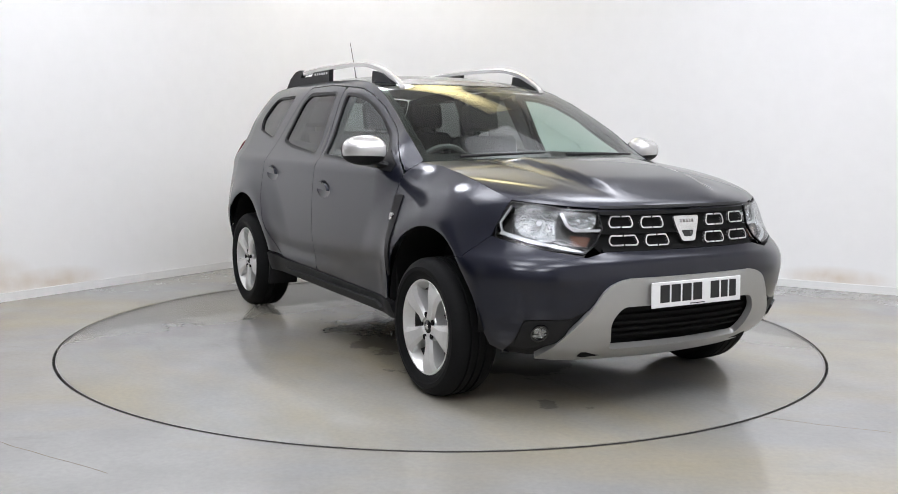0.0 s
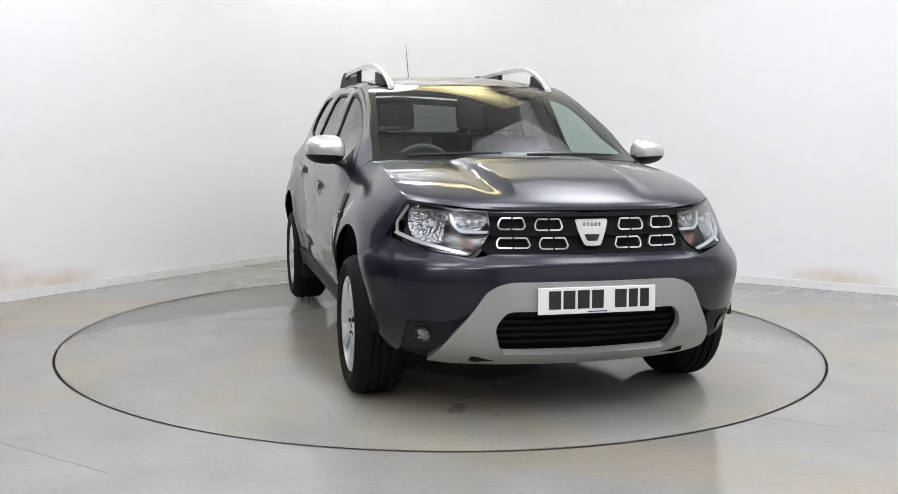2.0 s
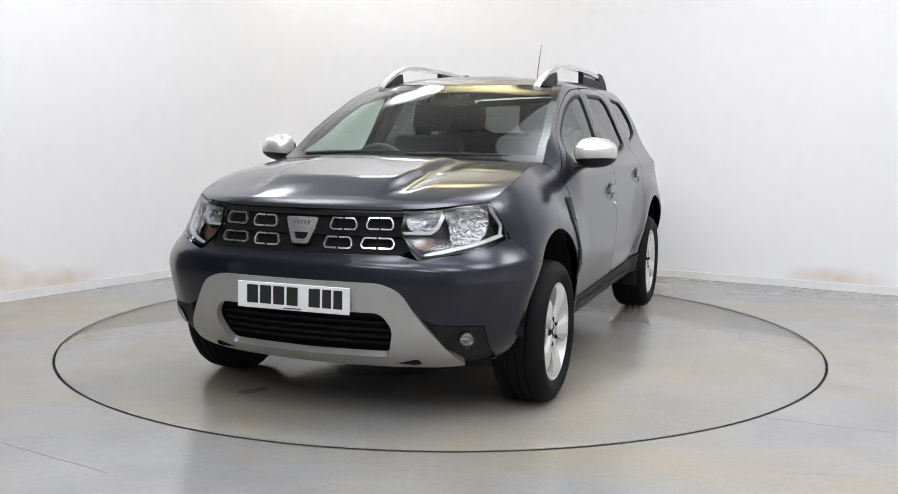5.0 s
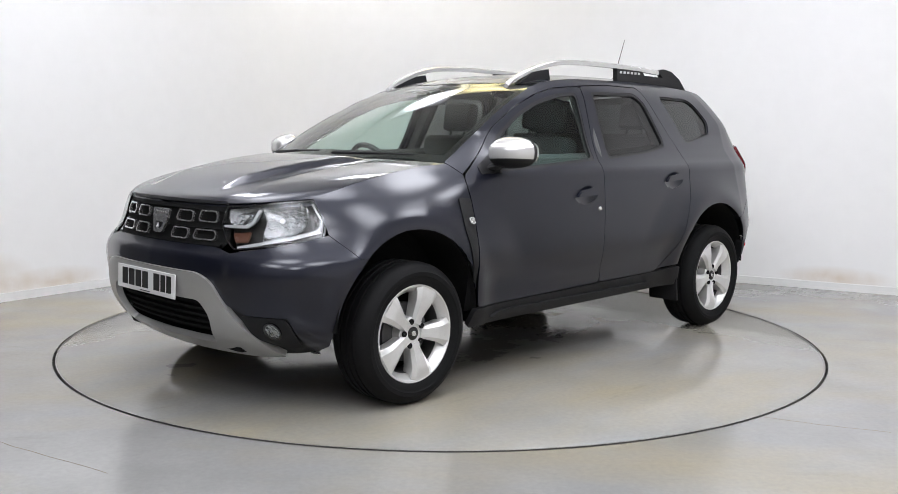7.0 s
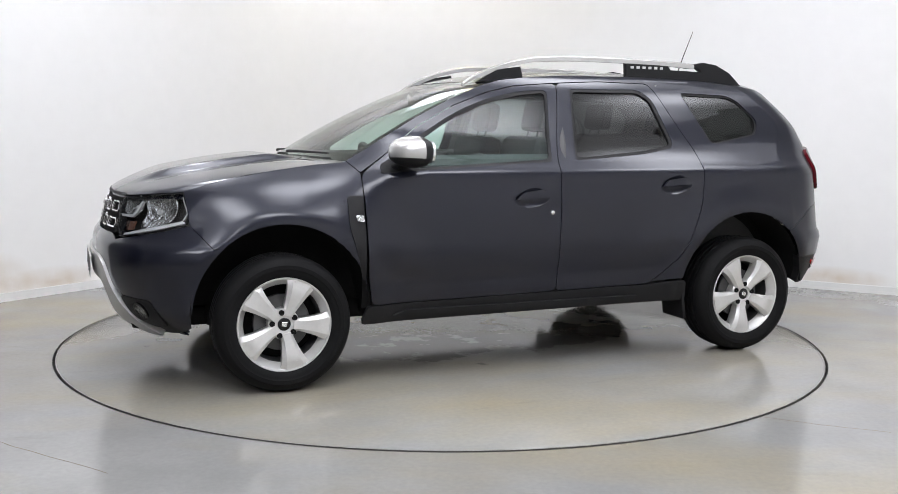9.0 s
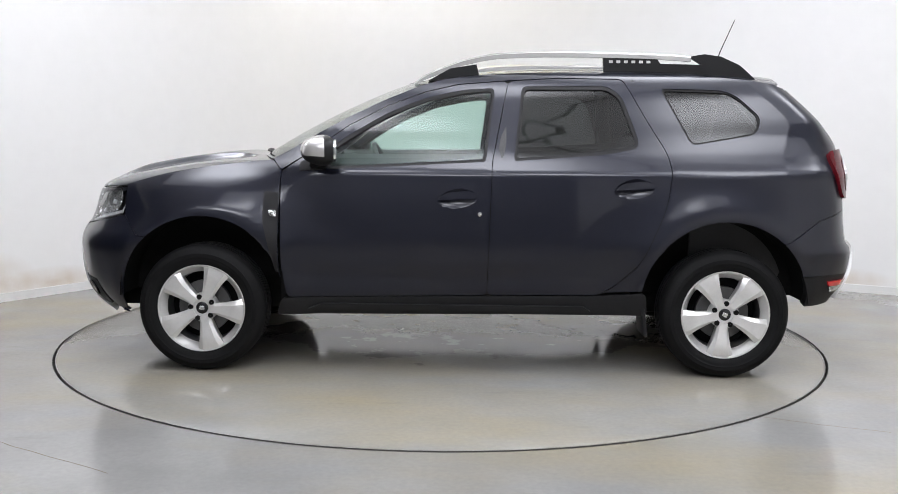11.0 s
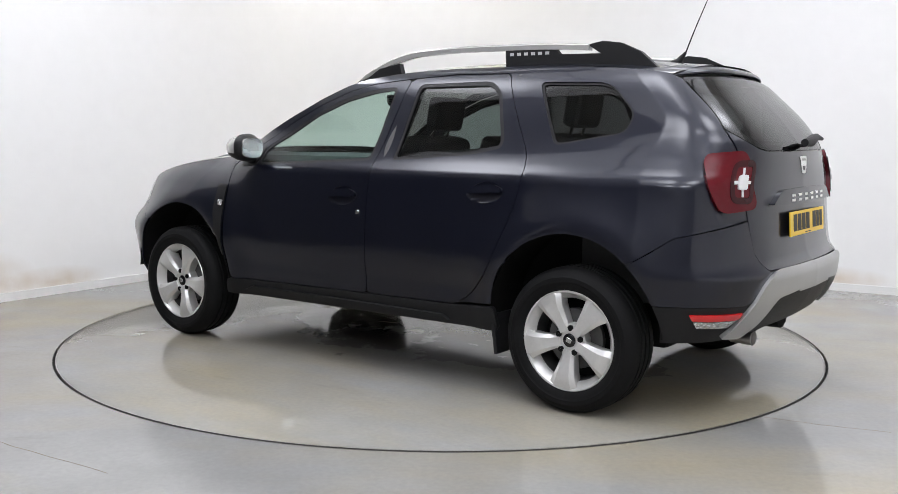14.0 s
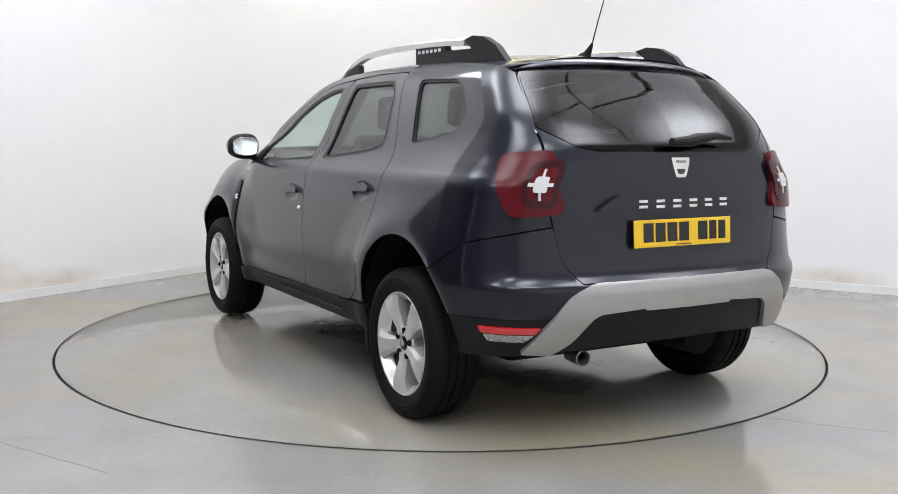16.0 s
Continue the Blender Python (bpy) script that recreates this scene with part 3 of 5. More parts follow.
R_DOOR = [(-0.1265, 0.409), (-0.1465, 1.085), (-0.230, 1.508), (-0.5, 1.524, 0.0), (-0.825, 1.520), (-0.935, 1.31, 0.1), (-1.035, 1.145, 0.05), (-1.055, 1.05, 0.08), (-1.025, 0.87, 0.1), (-0.90, 0.590, 0.1), (-0.78, 0.470, 0.1), (-0.69, 0.418)]
F_WIN = [(0.70, 1.045), (-0.112, 1.090, 0.02), (-0.158, 1.470, 0.03), (0.00, 1.462, 0.1), (0.20, 1.418, 0.1), (0.40, 1.338, 0.1), (0.60, 1.220, 0.05), (0.70, 1.145, 0.03)]
R_WIN = [(-0.255, 1.095, 0.02), (-0.298, 1.480, 0.03), (-0.74, 1.487, 0.06), (-0.815, 1.435, 0.05), (-0.895, 1.205, 0.03), (-0.885, 1.165, 0.03), (-0.72, 1.130, 0.1)]
Q_WIN = [(-1.015, 1.477, 0.035), (-1.385, 1.468, 0.08), (-1.535, 1.325, 0.05), (-1.50, 1.240, 0.05), (-1.165, 1.182, 0.035)]
VENT = [(0.942, 0.52), (0.942, 0.925, 0.01), (1.018, 0.930, 0.02), (1.020, 0.78, 0.03), (0.990, 0.67, 0.05), (0.955, 0.53)]

HANDLES = ((0.032, 0.905), (-0.862, 0.962))


def cup_oval(hx, hz):
    return [(hx + 0.102 * math.cos(a) * (1 - 0.12 * math.sin(a)), hz - 0.012 * math.cos(a) + 0.050 * math.sin(a)) for a in np.linspace(0, 2 * math.pi, 33)[:-1]]


def cup_surface(hx, hz):
    def fn(uv):
        q = side(uv)
        r2 = ((uv[:, 0] - hx) / 0.106) ** 2 + ((uv[:, 1] - hz) / 0.053) ** 2
        q[:, 1] -= 0.013 * np.clip(1 - r2, 0, 1) ** 0.8
        return q

    return fn


for flip in (False, True):
    door_f = sheet("front_door", rounded(F_DOOR, 0.03), side, "paint", car, holes=[rounded(F_WIN, 0.03), cup_oval(*HANDLES[0])], flip=flip)
    sheet("window_seal", rounded(F_WIN, 0.03), side, "black", door_f, "black rubber window surround", holes=[rounded(shrink(F_WIN, 0.020), 0.03)], off=-0.002, flip=flip)
    ob = sheet("window", rounded(shrink(F_WIN, 0.016), 0.03), side, "glass", door_f, "clear side window glass", off=-0.010, thick=0, flip=flip)
    door_r = sheet("rear_door", rounded(R_DOOR, 0.03), side, "paint", car, holes=[rounded(R_WIN, 0.03), cup_oval(*HANDLES[1])], flip=flip)
    sheet("window_seal", rounded(R_WIN, 0.03), side, "black", door_r, "black rubber window surround", holes=[rounded(shrink(R_WIN, 0.020), 0.03)], off=-0.002, flip=flip)
    sheet("window", rounded(shrink(R_WIN, 0.016), 0.03), side, "privacy", door_r, "dark tinted side window glass", off=-0.010, thick=0, flip=flip)

    arch_f = [n_x(p[0], p[1]) for p in arc(AX_F, AX_Z, ARCH, 48, 164)]
    fend = path_x(n_x, [(0.933, 0.49), (0.939, 0.55), (0.939, 1.036)] + HOOD_EDGE + [(1.752, 0.80), (1.66, 0.70)]) + [(*p, 0) for p in arch_f]
    fender = sheet("front_wing", rounded(fend, 0.0), nose, "paint", car, flip=flip)
    sheet("wing_vent", rounded(VENT, 0.01), side, "black", fender, "black plastic side vent", off=0.006, flip=flip)
    sheet("side_indicator", rounded([(0.946, 0.802), (0.950, 0.838), (0.992, 0.834), (0.978, 0.803)], 0.012), side, "lamp_silver", fender, "small white side indicator", off=0.014, gap=0.01, flip=flip)
    frame_side = W_EDGE + R_EDGE[1:5] + [(-0.83, 1.525), (-0.5, 1.529), (-0.227, 1.513)] + [(x, z + 0.0045) for x, z in reversed(DOOR_TOP[:-1])] + [(0.938, 1.040)]
    sheet("pillar", [p[:2] for p in frame_side], side, "paint", car, flip=flip)
    # the rear door's edge again, 4 mm further back
    seam = rounded([(-0.5, 0.36), *R_DOOR, (-0.3, 1.6)], 0.03)
    seam = [p for p in seam if p[0] < -0.689 and (p[1] < 1.5 or p[0] < -0.80)]
    seam = [(x - 0.004, z + (0.004 if z > 1.505 else -0.003 * (z < 0.6))) for x, z in seam if z > 0.402]
    if seam[0][1] > seam[-1][1]:
        seam.reverse()
    quarter = path_x(t_x, seam + [(-0.838, 1.560)] + R_EDGE[5:7] + [(-1.62, 1.506)])
    quarter += cv(t_y, [(0.565, 1.480), (0.600, 1.36), (0.622, 1.262), (0.612, 1.10), (0.606, 0.885)])
    quarter += path_x(t_x, [(-1.80, 0.815), (-1.66, 0.72)]) + [(*t_x(p[0], p[1]), 0) for p in arc(AX_R, AX_Z, ARCH, 132, 8)]
    qp = sheet("rear_quarter", [p[:2] for p in quarter], tail, "paint", car, holes=[[t_x(*p) for p in dense(rounded(Q_WIN, 0.03), 0.02)]], flip=flip)
    qw = [t_x(*p) for p in dense(rounded(Q_WIN, 0.03), 0.02)]
    sheet("window_seal", qw, tail, "black", qp, "black rubber window surround", holes=[shrink(qw, 0.010)], off=-0.006, flip=flip)
    sheet("window", shrink(qw, 0.006), tail, "privacy", qp, "dark tinted quarter window glass", off=-0.012, thick=0, flip=flip)
    sheet("sill", rounded([(0.955, 0.300), (0.925, 0.386), (-0.125, 0.404), (-0.70, 0.412), (-0.93, 0.43), (-0.945, 0.318)], 0.02), side, "black", car, "black plastic sill cladding", off=0.010, thick=0.03, flip=flip)
    sheet("sill_strip", rounded([(0.80, 0.335), (0.72, 0.362), (-0.62, 0.362), (-0.66, 0.335)], 0.01), side, "black", car, "raised black plastic rubbing strip", off=0.026, thick=0.02, flip=flip)
    # dark inner skin behind the gaps
    sheet("inner_skin", [(0.95, 0.36), (0.95, 1.03), (0.62, 1.04), (-0.95, 1.13), (-1.10, 1.10), (-1.06, 0.9), (-0.93, 0.6), (-0.8, 0.40)], side, "void", car, off=-0.05, thick=0, gap=0.06, flip=flip)
    sheet("inner_skin", [(0.78, 1.10), (0.50, 1.31), (0.1, 1.46), (-0.15, 1.50), (-0.86, 1.51), (-0.94, 1.33), (-1.02, 1.18), (-1.0, 1.12), (-0.86, 1.12), (-0.91, 1.2), (-0.83, 1.45), (-0.75, 1.50), (-0.28, 1.495), (-0.24, 1.06), (-0.13, 1.06), (-0.17, 1.485), (0.0, 1.478), (0.22, 1.43), (0.42, 1.35), (0.62, 1.225), (0.73, 1.14), (0.73, 1.05)], side, "void", car, off=-0.028, thick=0, gap=0.05, flip=flip)

    # handles: a bowl sunk into the door, the grip bridging it
    for k, door in enumerate((door_f, door_r)):
        hx, hz = HANDLES[k]
        sheet("handle_cup", cup_oval(hx, hz), cup_surface(hx, hz), "paint", door, "recessed handle cup", off=0.0, thick=0.0, gap=0.010, flip=flip)
        grip = rounded([(hx + 0.100, hz - 0.010), (hx + 0.060, hz + 0.026), (hx - 0.050, hz + 0.040), (hx - 0.100, hz + 0.022), (hx - 0.098, hz + 0.000), (hx, hz - 0.004)], 0.018)
        sheet("handle", grip, side, "paint", door, off=0.020, thick=0.018, gap=0.012, flip=flip)
    sy = -1 if flip else 1
    if not flip:
        bm = bmesh.new()
        lathe(bm, [(0.0005, 0.008), (0.010, 0.007), (0.013, 0.0), (0.013, -0.01)], pose(-0.083, 0.884, 0.827), 20)
        part("lock", bm, "chrome", door_f, "round bright key lock")

    # wheel wells
    for ax in (AX_F, AX_R):
        bm = bmesh.new()
        prof = [(ARCH + 0.012, 0.875), (ARCH + 0.012, 0.60), (0.36, 0.56), (0.0005, 0.55)]
        lathe(bm, prof, pose(ax, 0, AX_Z) @ Matrix.Diagonal((1, sy, 1, 1)), 40)
        gone = [v for v in bm.verts if v.co.z < 0.33]
        bmesh.ops.delete(bm, geom=gone, context="VERTS")
        part("wheel_well", bm, "void", car, "black wheel well lining")

# hood, windscreen, roof
we, re_, he = np.array(W_EDGE), np.array(R_EDGE), np.array(HOOD_EDGE)


def along(arr, v):
    d = np.concatenate([[0], np.cumsum(np.hypot(np.diff(arr[:, 0]), np.diff(arr[:, 1])))])
    d /= d[-1]
    return np.stack([pchip(d, arr[:, k])(v) for k in range(arr.shape[1])], 1)


SCREEN_MID = np.array([(1.130, 1.112), (0.93, 1.232), (0.70, 1.352), (0.50, 1.443), (0.33, 1.512)])
ROOF_MID = np.array([(0.33, 1.512), (0.15, 1.553), (-0.1, 1.583), (-0.5, 1.603), (-0.9, 1.605), (-1.3, 1.594), (-1.70, 1.562)])
HOOD_MID = np.array([(1.125, 1.108), (1.30, 1.098), (1.50, 1.076), (1.75, 1.032), (1.92, 0.990), (2.00, 0.962), (2.045, 0.935), (2.058, 0.918)])


def screen(uv):
    w, v = 2 * uv[:, 0] - 1, uv[:, 1]
    e, c = side(along(we, v)), along(SCREEN_MID, v)
    k = np.abs(w) ** 2.3
    return np.stack([c[:, 0] + (e[:, 0] - c[:, 0]) * k, e[:, 1] * w, c[:, 1] + (e[:, 2] - c[:, 1]) * k], 1)


def roof(uv):
    w, v = 2 * uv[:, 0] - 1, uv[:, 1]
    e, c = side(along(re_, v)), along(ROOF_MID, v)
    k, kz = np.abs(w) ** 2.3, np.abs(w) ** 2.8
    rib = 0.004 * np.exp(-((np.abs(w) - 0.80) / 0.05) ** 2)
    return np.stack([c[:, 0] + (e[:, 0] - c[:, 0]) * k, e[:, 1] * w, c[:, 1] + (e[:, 2] - c[:, 1]) * kz - rib], 1)


def hood_front(a):
    q = nose(np.stack([np.interp(a, np.linspace(0, 1, 9), HF_P), np.interp(a, [0, 0.6, 1], [0.918, 0.925, 0.950])], 1))
    return q


HF_P = np.linspace(0, n_x(1.765, 0.950)[0], 9)


def hood(uv):
    w, v = 2 * uv[:, 0] - 1, uv[:, 1]
    a = np.abs(w)
    e, c = side(along(he, v)), along(HOOD_MID, v)
    rear, front = screen(np.stack([0.5 + a / 2, np.zeros_like(a)], 1)), hood_front(a)
    r0, r1 = screen(np.array([[0.5, 0.0], [1.0, 0.0]]))
    f0, f1 = hood_front(np.array([0.0, 1.0]))
    c3 = np.stack([c[:, 0], 0 * v, c[:, 1]], 1)
    A, V = a[:, None] ** 1.0, v[:, None]
    # cross curve: flat in the middle, falling at the edge
    K = a[:, None] ** 2.4
    blend_x = np.concatenate([K, A, K], 1)
    ruled_a = c3 * (1 - blend_x) + e * blend_x
    ruled_v = rear * (1 - V) + front * V
    corner_ = (r0 * (1 - V) + f0 * V) * (1 - blend_x) + (r1 * (1 - V) + f1 * V) * blend_x
    q = ruled_a + ruled_v - corner_
    # two creases that widen to the rear, with a sunken middle at the front
    line = 0.34 + 0.16 * (1 - v)
    fade = step(v, 0.02, 0.2) * (1 - step(v, 0.70, 0.95))
    q[:, 2] += fade * 0.024 * step(line - a, -0.05, 0.03) * 1.0 - 0.008 * fade * np.exp(-((a - line - 0.08) / 0.06) ** 2)
    q[:, 1] *= np.where(w < 0, -1, 1)
    return q


bonnet = loft("bonnet", hood, 72, 48, "paint", car)
for y in (-0.24, 0.24):
    bm = bmesh.new()
    box(bm, (0.022, 0.026, 0.012), pose(1.377, y, 1.1, 0, 6, 0), 0.005)
    part("washer_nozzle", bm, "black", bonnet)
windscreen = loft("windscreen", screen, 48, 32, "screen", car, "large clear windscreen", off=-0.002)
roof_ob = loft("roof", roof, 60, 60, "paint", car)
loft("headlining", lambda uv: roof(np.stack([0.03 + 0.94 * uv[:, 0], 0.02 + 0.95 * uv[:, 1]], 1)) - [0, 0, 0.035], 16, 20, "lining", car, "pale grey roof lining")


def strip_of(fn, u0, u1, v0, v1):
    return lambda uv: fn(np.stack([u0 + (u1 - u0) * uv[:, 0], v0 + (v1 - v0) * uv[:, 1]], 1))


for k, (u0, u1, v0, v1) in enumerate(((0, 1, 0, 0.075), (0, 1, 0.955, 1), (0, 0.028, 0.075, 0.955), (0.972, 1, 0.075, 0.955))):
    loft("screen_border", strip_of(screen, u0, u1, v0, v1), 40 if k < 2 else 2, 2 if k < 2 else 30, "gloss_black", windscreen, "black ceramic border", off=-0.006)

# ---- front ----
bump_half = [n_y(0, 0.742)] + [n_y(0.43, 0.742), n_y(0.525, 0.720), n_x(1.88, 0.765)] + [p[:2] for p in path_x(n_x, [(1.7535, 0.7975), (1.6615, 0.6975)])]
bump_half += [n_x(p[0], p[1]) for p in arc(AX_F, AX_Z, ARCH, 47.6, 4, 12)]
bump_half += [n_x(1.755, 0.320), n_x(1.80, 0.285), n_y(0.755, 0.278), n_y(0.752, 0.455), n_y(0.60, 0.462), n_y(0.52, 0.50), n_y(0.45, 0.595), n_y(0, 0.60)]
front_bumper = sheet("front_bumper", both(bump_half), nose, "paint", car, "slate grey front bumper with silver skid plate")
low_half = [n_y(0, 0.30), n_y(0.50, 0.30), n_y(0.52, 0.50), n_y(0.60, 0.458), n_y(0.758, 0.46), n_y(0.758, 0.280), n_y(0.66, 0.262), n_y(0, 0.240)]
sheet("lower_valance", both(low_half), nose, "black", front_bumper, "black plastic lower bumper", off=-0.014)
sk_out = [n_y(0, 0.632), (*n_y(0.375, 0.632), 0.05), (*n_y(0.455, 0.600), 0.05), (*n_y(0.535, 0.470), 0.05), (*n_y(0.652, 0.276), 0.015), (*n_y(0.56, 0.266), 0.02), n_y(0, 0.258)]
sk_in = [n_y(0, 0.512), (*n_y(0.375, 0.512), 0.03), (*n_y(0.420, 0.445), 0.04), (*n_y(0.375, 0.320), 0.02), n_y(0, 0.315)]


def both3(h):
    return h + [(-p[0], *p[1:]) for p in reversed(h) if abs(p[0]) > 1e-6]


sheet("skid_plate", rounded(both3(sk_out), 0.0), nose, "silver", front_bumper, "satin silver skid plate", holes=[rounded(both3(sk_in), 0.0)], off=0.014, thick=0.03, gap=0.025)
sheet("intake", both([n_y(0, 0.56), n_y(0.46, 0.56), n_y(0.46, 0.29), n_y(0, 0.29)]), nose, "void", front_bumper, "black lower air intake", off=-0.045, thick=0)
for k in range(5):
    z = 0.352 + 0.034 * k
    sheet("intake_slat", both([n_y(0, z + 0.006), n_y(0.40, z + 0.006), n_y(0.40, z - 0.006), n_y(0, z - 0.006)]), nose, "void", front_bumper, off=-0.025, thick=0.015, gap=0.05)
for s in (1, -1):
    pod = [n_y(0.752, 0.450), n_y(0.575, 0.462), n_y(0.60, 0.36), n_y(0.68, 0.315), n_y(0.750, 0.325)]
    pod = rounded([(p * s, z) for p, z in pod], 0.03)
    fp = sheet("fog_surround", pod, nose, "black", front_bumper, "black fog lamp surround", off=0.004, thick=0.01, gap=0.02)
    cx = n_y(0.690, 0.402)
    ring = [(s * (cx[0] + 0.040 * math.cos(a)), cx[1] + 0.038 * math.sin(a)) for a in np.linspace(0, 2 * math.pi, 25)[:-1]]
    small = [(s * (cx[0] + 0.033 * math.cos(a)), cx[1] + 0.031 * math.sin(a)) for a in np.linspace(0, 2 * math.pi, 25)[:-1]]
    fog = sheet("fog_light", small, nose, "lamp_silver", front_bumper, "round chrome fog light", off=0.008, thick=0.01, gap=0.012)
    sheet("bezel", ring, nose, "gloss_black", fog, holes=[small], off=0.014, thick=0.012, gap=0.012)
    sheet("lens", small, nose, "clear", fog, off=0.013, thick=0, gap=0.014)

# grille
gr_half = [n_y(0, 0.922), n_y(0.42, 0.920), n_y(0.45, 0.86), n_y(0.47, 0.77), n_y(0.43, 0.738), n_y(0, 0.738)]
grille = sheet("grille", both(gr_half), nose, "void", car, "black grille with chrome link pattern", off=-0.030, thick=0)
for z in (0.755, 0.825, 0.905):
    sheet("grille_bar", both([n_y(0, z + 0.008), n_y(0.44, z + 0.008), n_y(0.44, z - 0.008), n_y(0, z - 0.008)]), nose, "void", grille, off=-0.012, thick=0.02, gap=0.04)
sheet("upper_lip", both([n_y(0, 0.936), n_y(0.42, 0.934), n_y(0.425, 0.922), n_y(0, 0.922)]), nose, "black", grille, off=-0.006, thick=0.02, gap=0.04)


def link(cy, cz, w, h, s):
    """An open six-sided chrome link in two halves."""
    o = [(-w / 2, -h * 0.1), (-w / 2 + 0.012, h / 2), (w / 2 - 0.012, h / 2), (w / 2, h * 0.1), (w / 2, -h * 0.25), (w / 2 - 0.010, -h / 2), (-w / 2 + 0.010, -h / 2), (-w / 2, -h * 0.25)]
    outer = rounded(o, 0.008, 3)
    innr = rounded(shrink(o, 0.0068), 0.006, 3)
    f = n_y(cy, cz)
    for part_of in (1, -1):
        cut = 0.004
        out_h = [(x, z) for x, z in outer if x * part_of > cut]
        in_h = [(x, z) for x, z in innr if x * part_of > cut]
        key = (lambda q: math.atan2(q[1], q[0] * part_of))
        out_h.sort(key=key)
        in_h.sort(key=key, reverse=True)
        zt, zb = h / 2, -h / 2
        poly = [(part_of * cut, zb)] + out_h + [(part_of * cut, zt), (part_of * cut, zt - 0.0068)] + in_h + [(part_of * cut, zb + 0.0068)]
        poly = [(s * (f[0] + x), f[1] + z) for x, z in poly]
        sheet("chrome_link", poly, nose, "chrome", grille, "bright chrome link", off=-0.004, thick=0.014, gap=0.02)


for s in (1, -1):
    link(0.185, 0.862, 0.122, 0.052, s)
    link(0.340, 0.866, 0.118, 0.052, s)
    link(0.168, 0.786, 0.126, 0.050, s)
    link(0.338, 0.788, 0.142, 0.046, s)


def badge(fn, cz, scale, parent, off):
    """A plain shield shape with an open middle."""
    o = [(-0.075, 0.055), (0.075, 0.055), (0.062, 0.01), (0.036, -0.055), (-0.036, -0.055), (-0.062, 0.01)]
    hole = [(-0.036, -0.008), (0.036, -0.008), (0.022, -0.036), (-0.022, -0.036)]
    o = [(x * scale, cz + z * scale) for x, z in o]
    hole = [(x * scale, cz + z * scale) for x, z in hole]
    b = sheet("badge", rounded(o, 0.014 * scale), fn, "chrome", parent, "chrome shield badge", holes=[rounded(hole, 0.006)], off=off, thick=0.012, gap=0.015)
    sheet("badge_back", rounded(shrink(o, 0.01), 0.01), fn, "gloss_black", b, off=off - 0.008, thick=0, gap=0.02)
    for k in range(5):
        x = (-0.034 + 0.017 * k) * scale
        bar = [(x - 0.005 * scale, cz + 0.040 * scale), (x + 0.005 * scale, cz + 0.040 * scale), (x + 0.005 * scale, cz + 0.026 * scale), (x - 0.005 * scale, cz + 0.026 * scale)]
        sheet("badge_mark", bar, fn, "steel", b, off=off + 0.0015, thick=0.0015, gap=0.02)


badge(nose, 0.828, 1.0, grille, 0.004)


def number_plate(name, place, tilt, yaw, material, parent, label):
    """A pressed plate with plain bars for its writing."""
    bm = bmesh.new()
    box(bm, (0.006, 0.524, 0.110), Matrix(), 0.002, 1)
    pl = part(name, bm, material, parent, label)
    pl.matrix_basis = pose(*place, 0, tilt, yaw)
    widths = [0.052, 0.052, 0.052, 0.052, None, 0.052, 0.040, 0.040]
    x = -0.215
    for w in widths:
        if w is None:
            x += 0.040
            continue
        bm = bmesh.new()
        box(bm, (0.0012, w, 0.076), Matrix.Translation((0.0036, x + w / 2, 0.004)), 0.0, 1)
        part("plate_bar", bm, "print", pl, smooth=False)
        x += w + 0.011
    bm = bmesh.new()
    box(bm, (0.0012, 0.085, 0.004), Matrix.Translation((0.0036, 0, -0.047)))
    part("plate_bar", bm, "print", pl, smooth=False)
    return pl


number_plate("front_number_plate", (2.170, 0, 0.556), -2, 0, "white", front_bumper, "white front number plate with dark bars")

# painted shelf under the bonnet's lip
for s in (1, -1):
    lip = [n_y(0.05, 0.905), n_y(0.43, 0.905), n_x(1.90, 0.918), n_x(1.735, 0.93), n_x(1.735, 0.985), n_x(1.90, 0.962), n_y(0.43, 0.940), n_y(0.05, 0.930)]
    sheet("bonnet_lip", [(p * s, z) for p, z in lip], nose, "paint", bonnet, off=-0.016, thick=0)

# headlights
def dish(cx, cz, rx, rz, depth):
    """The nose's skin, hollowed round a centre."""
    def fn(uv):
        q = nose(uv)
        r2 = ((uv[:, 0] - cx) / rx) ** 2 + ((uv[:, 1] - cz) / rz) ** 2
        q[:, 0] -= depth * np.clip(1 - r2, 0, 1)
        return q

    return fn


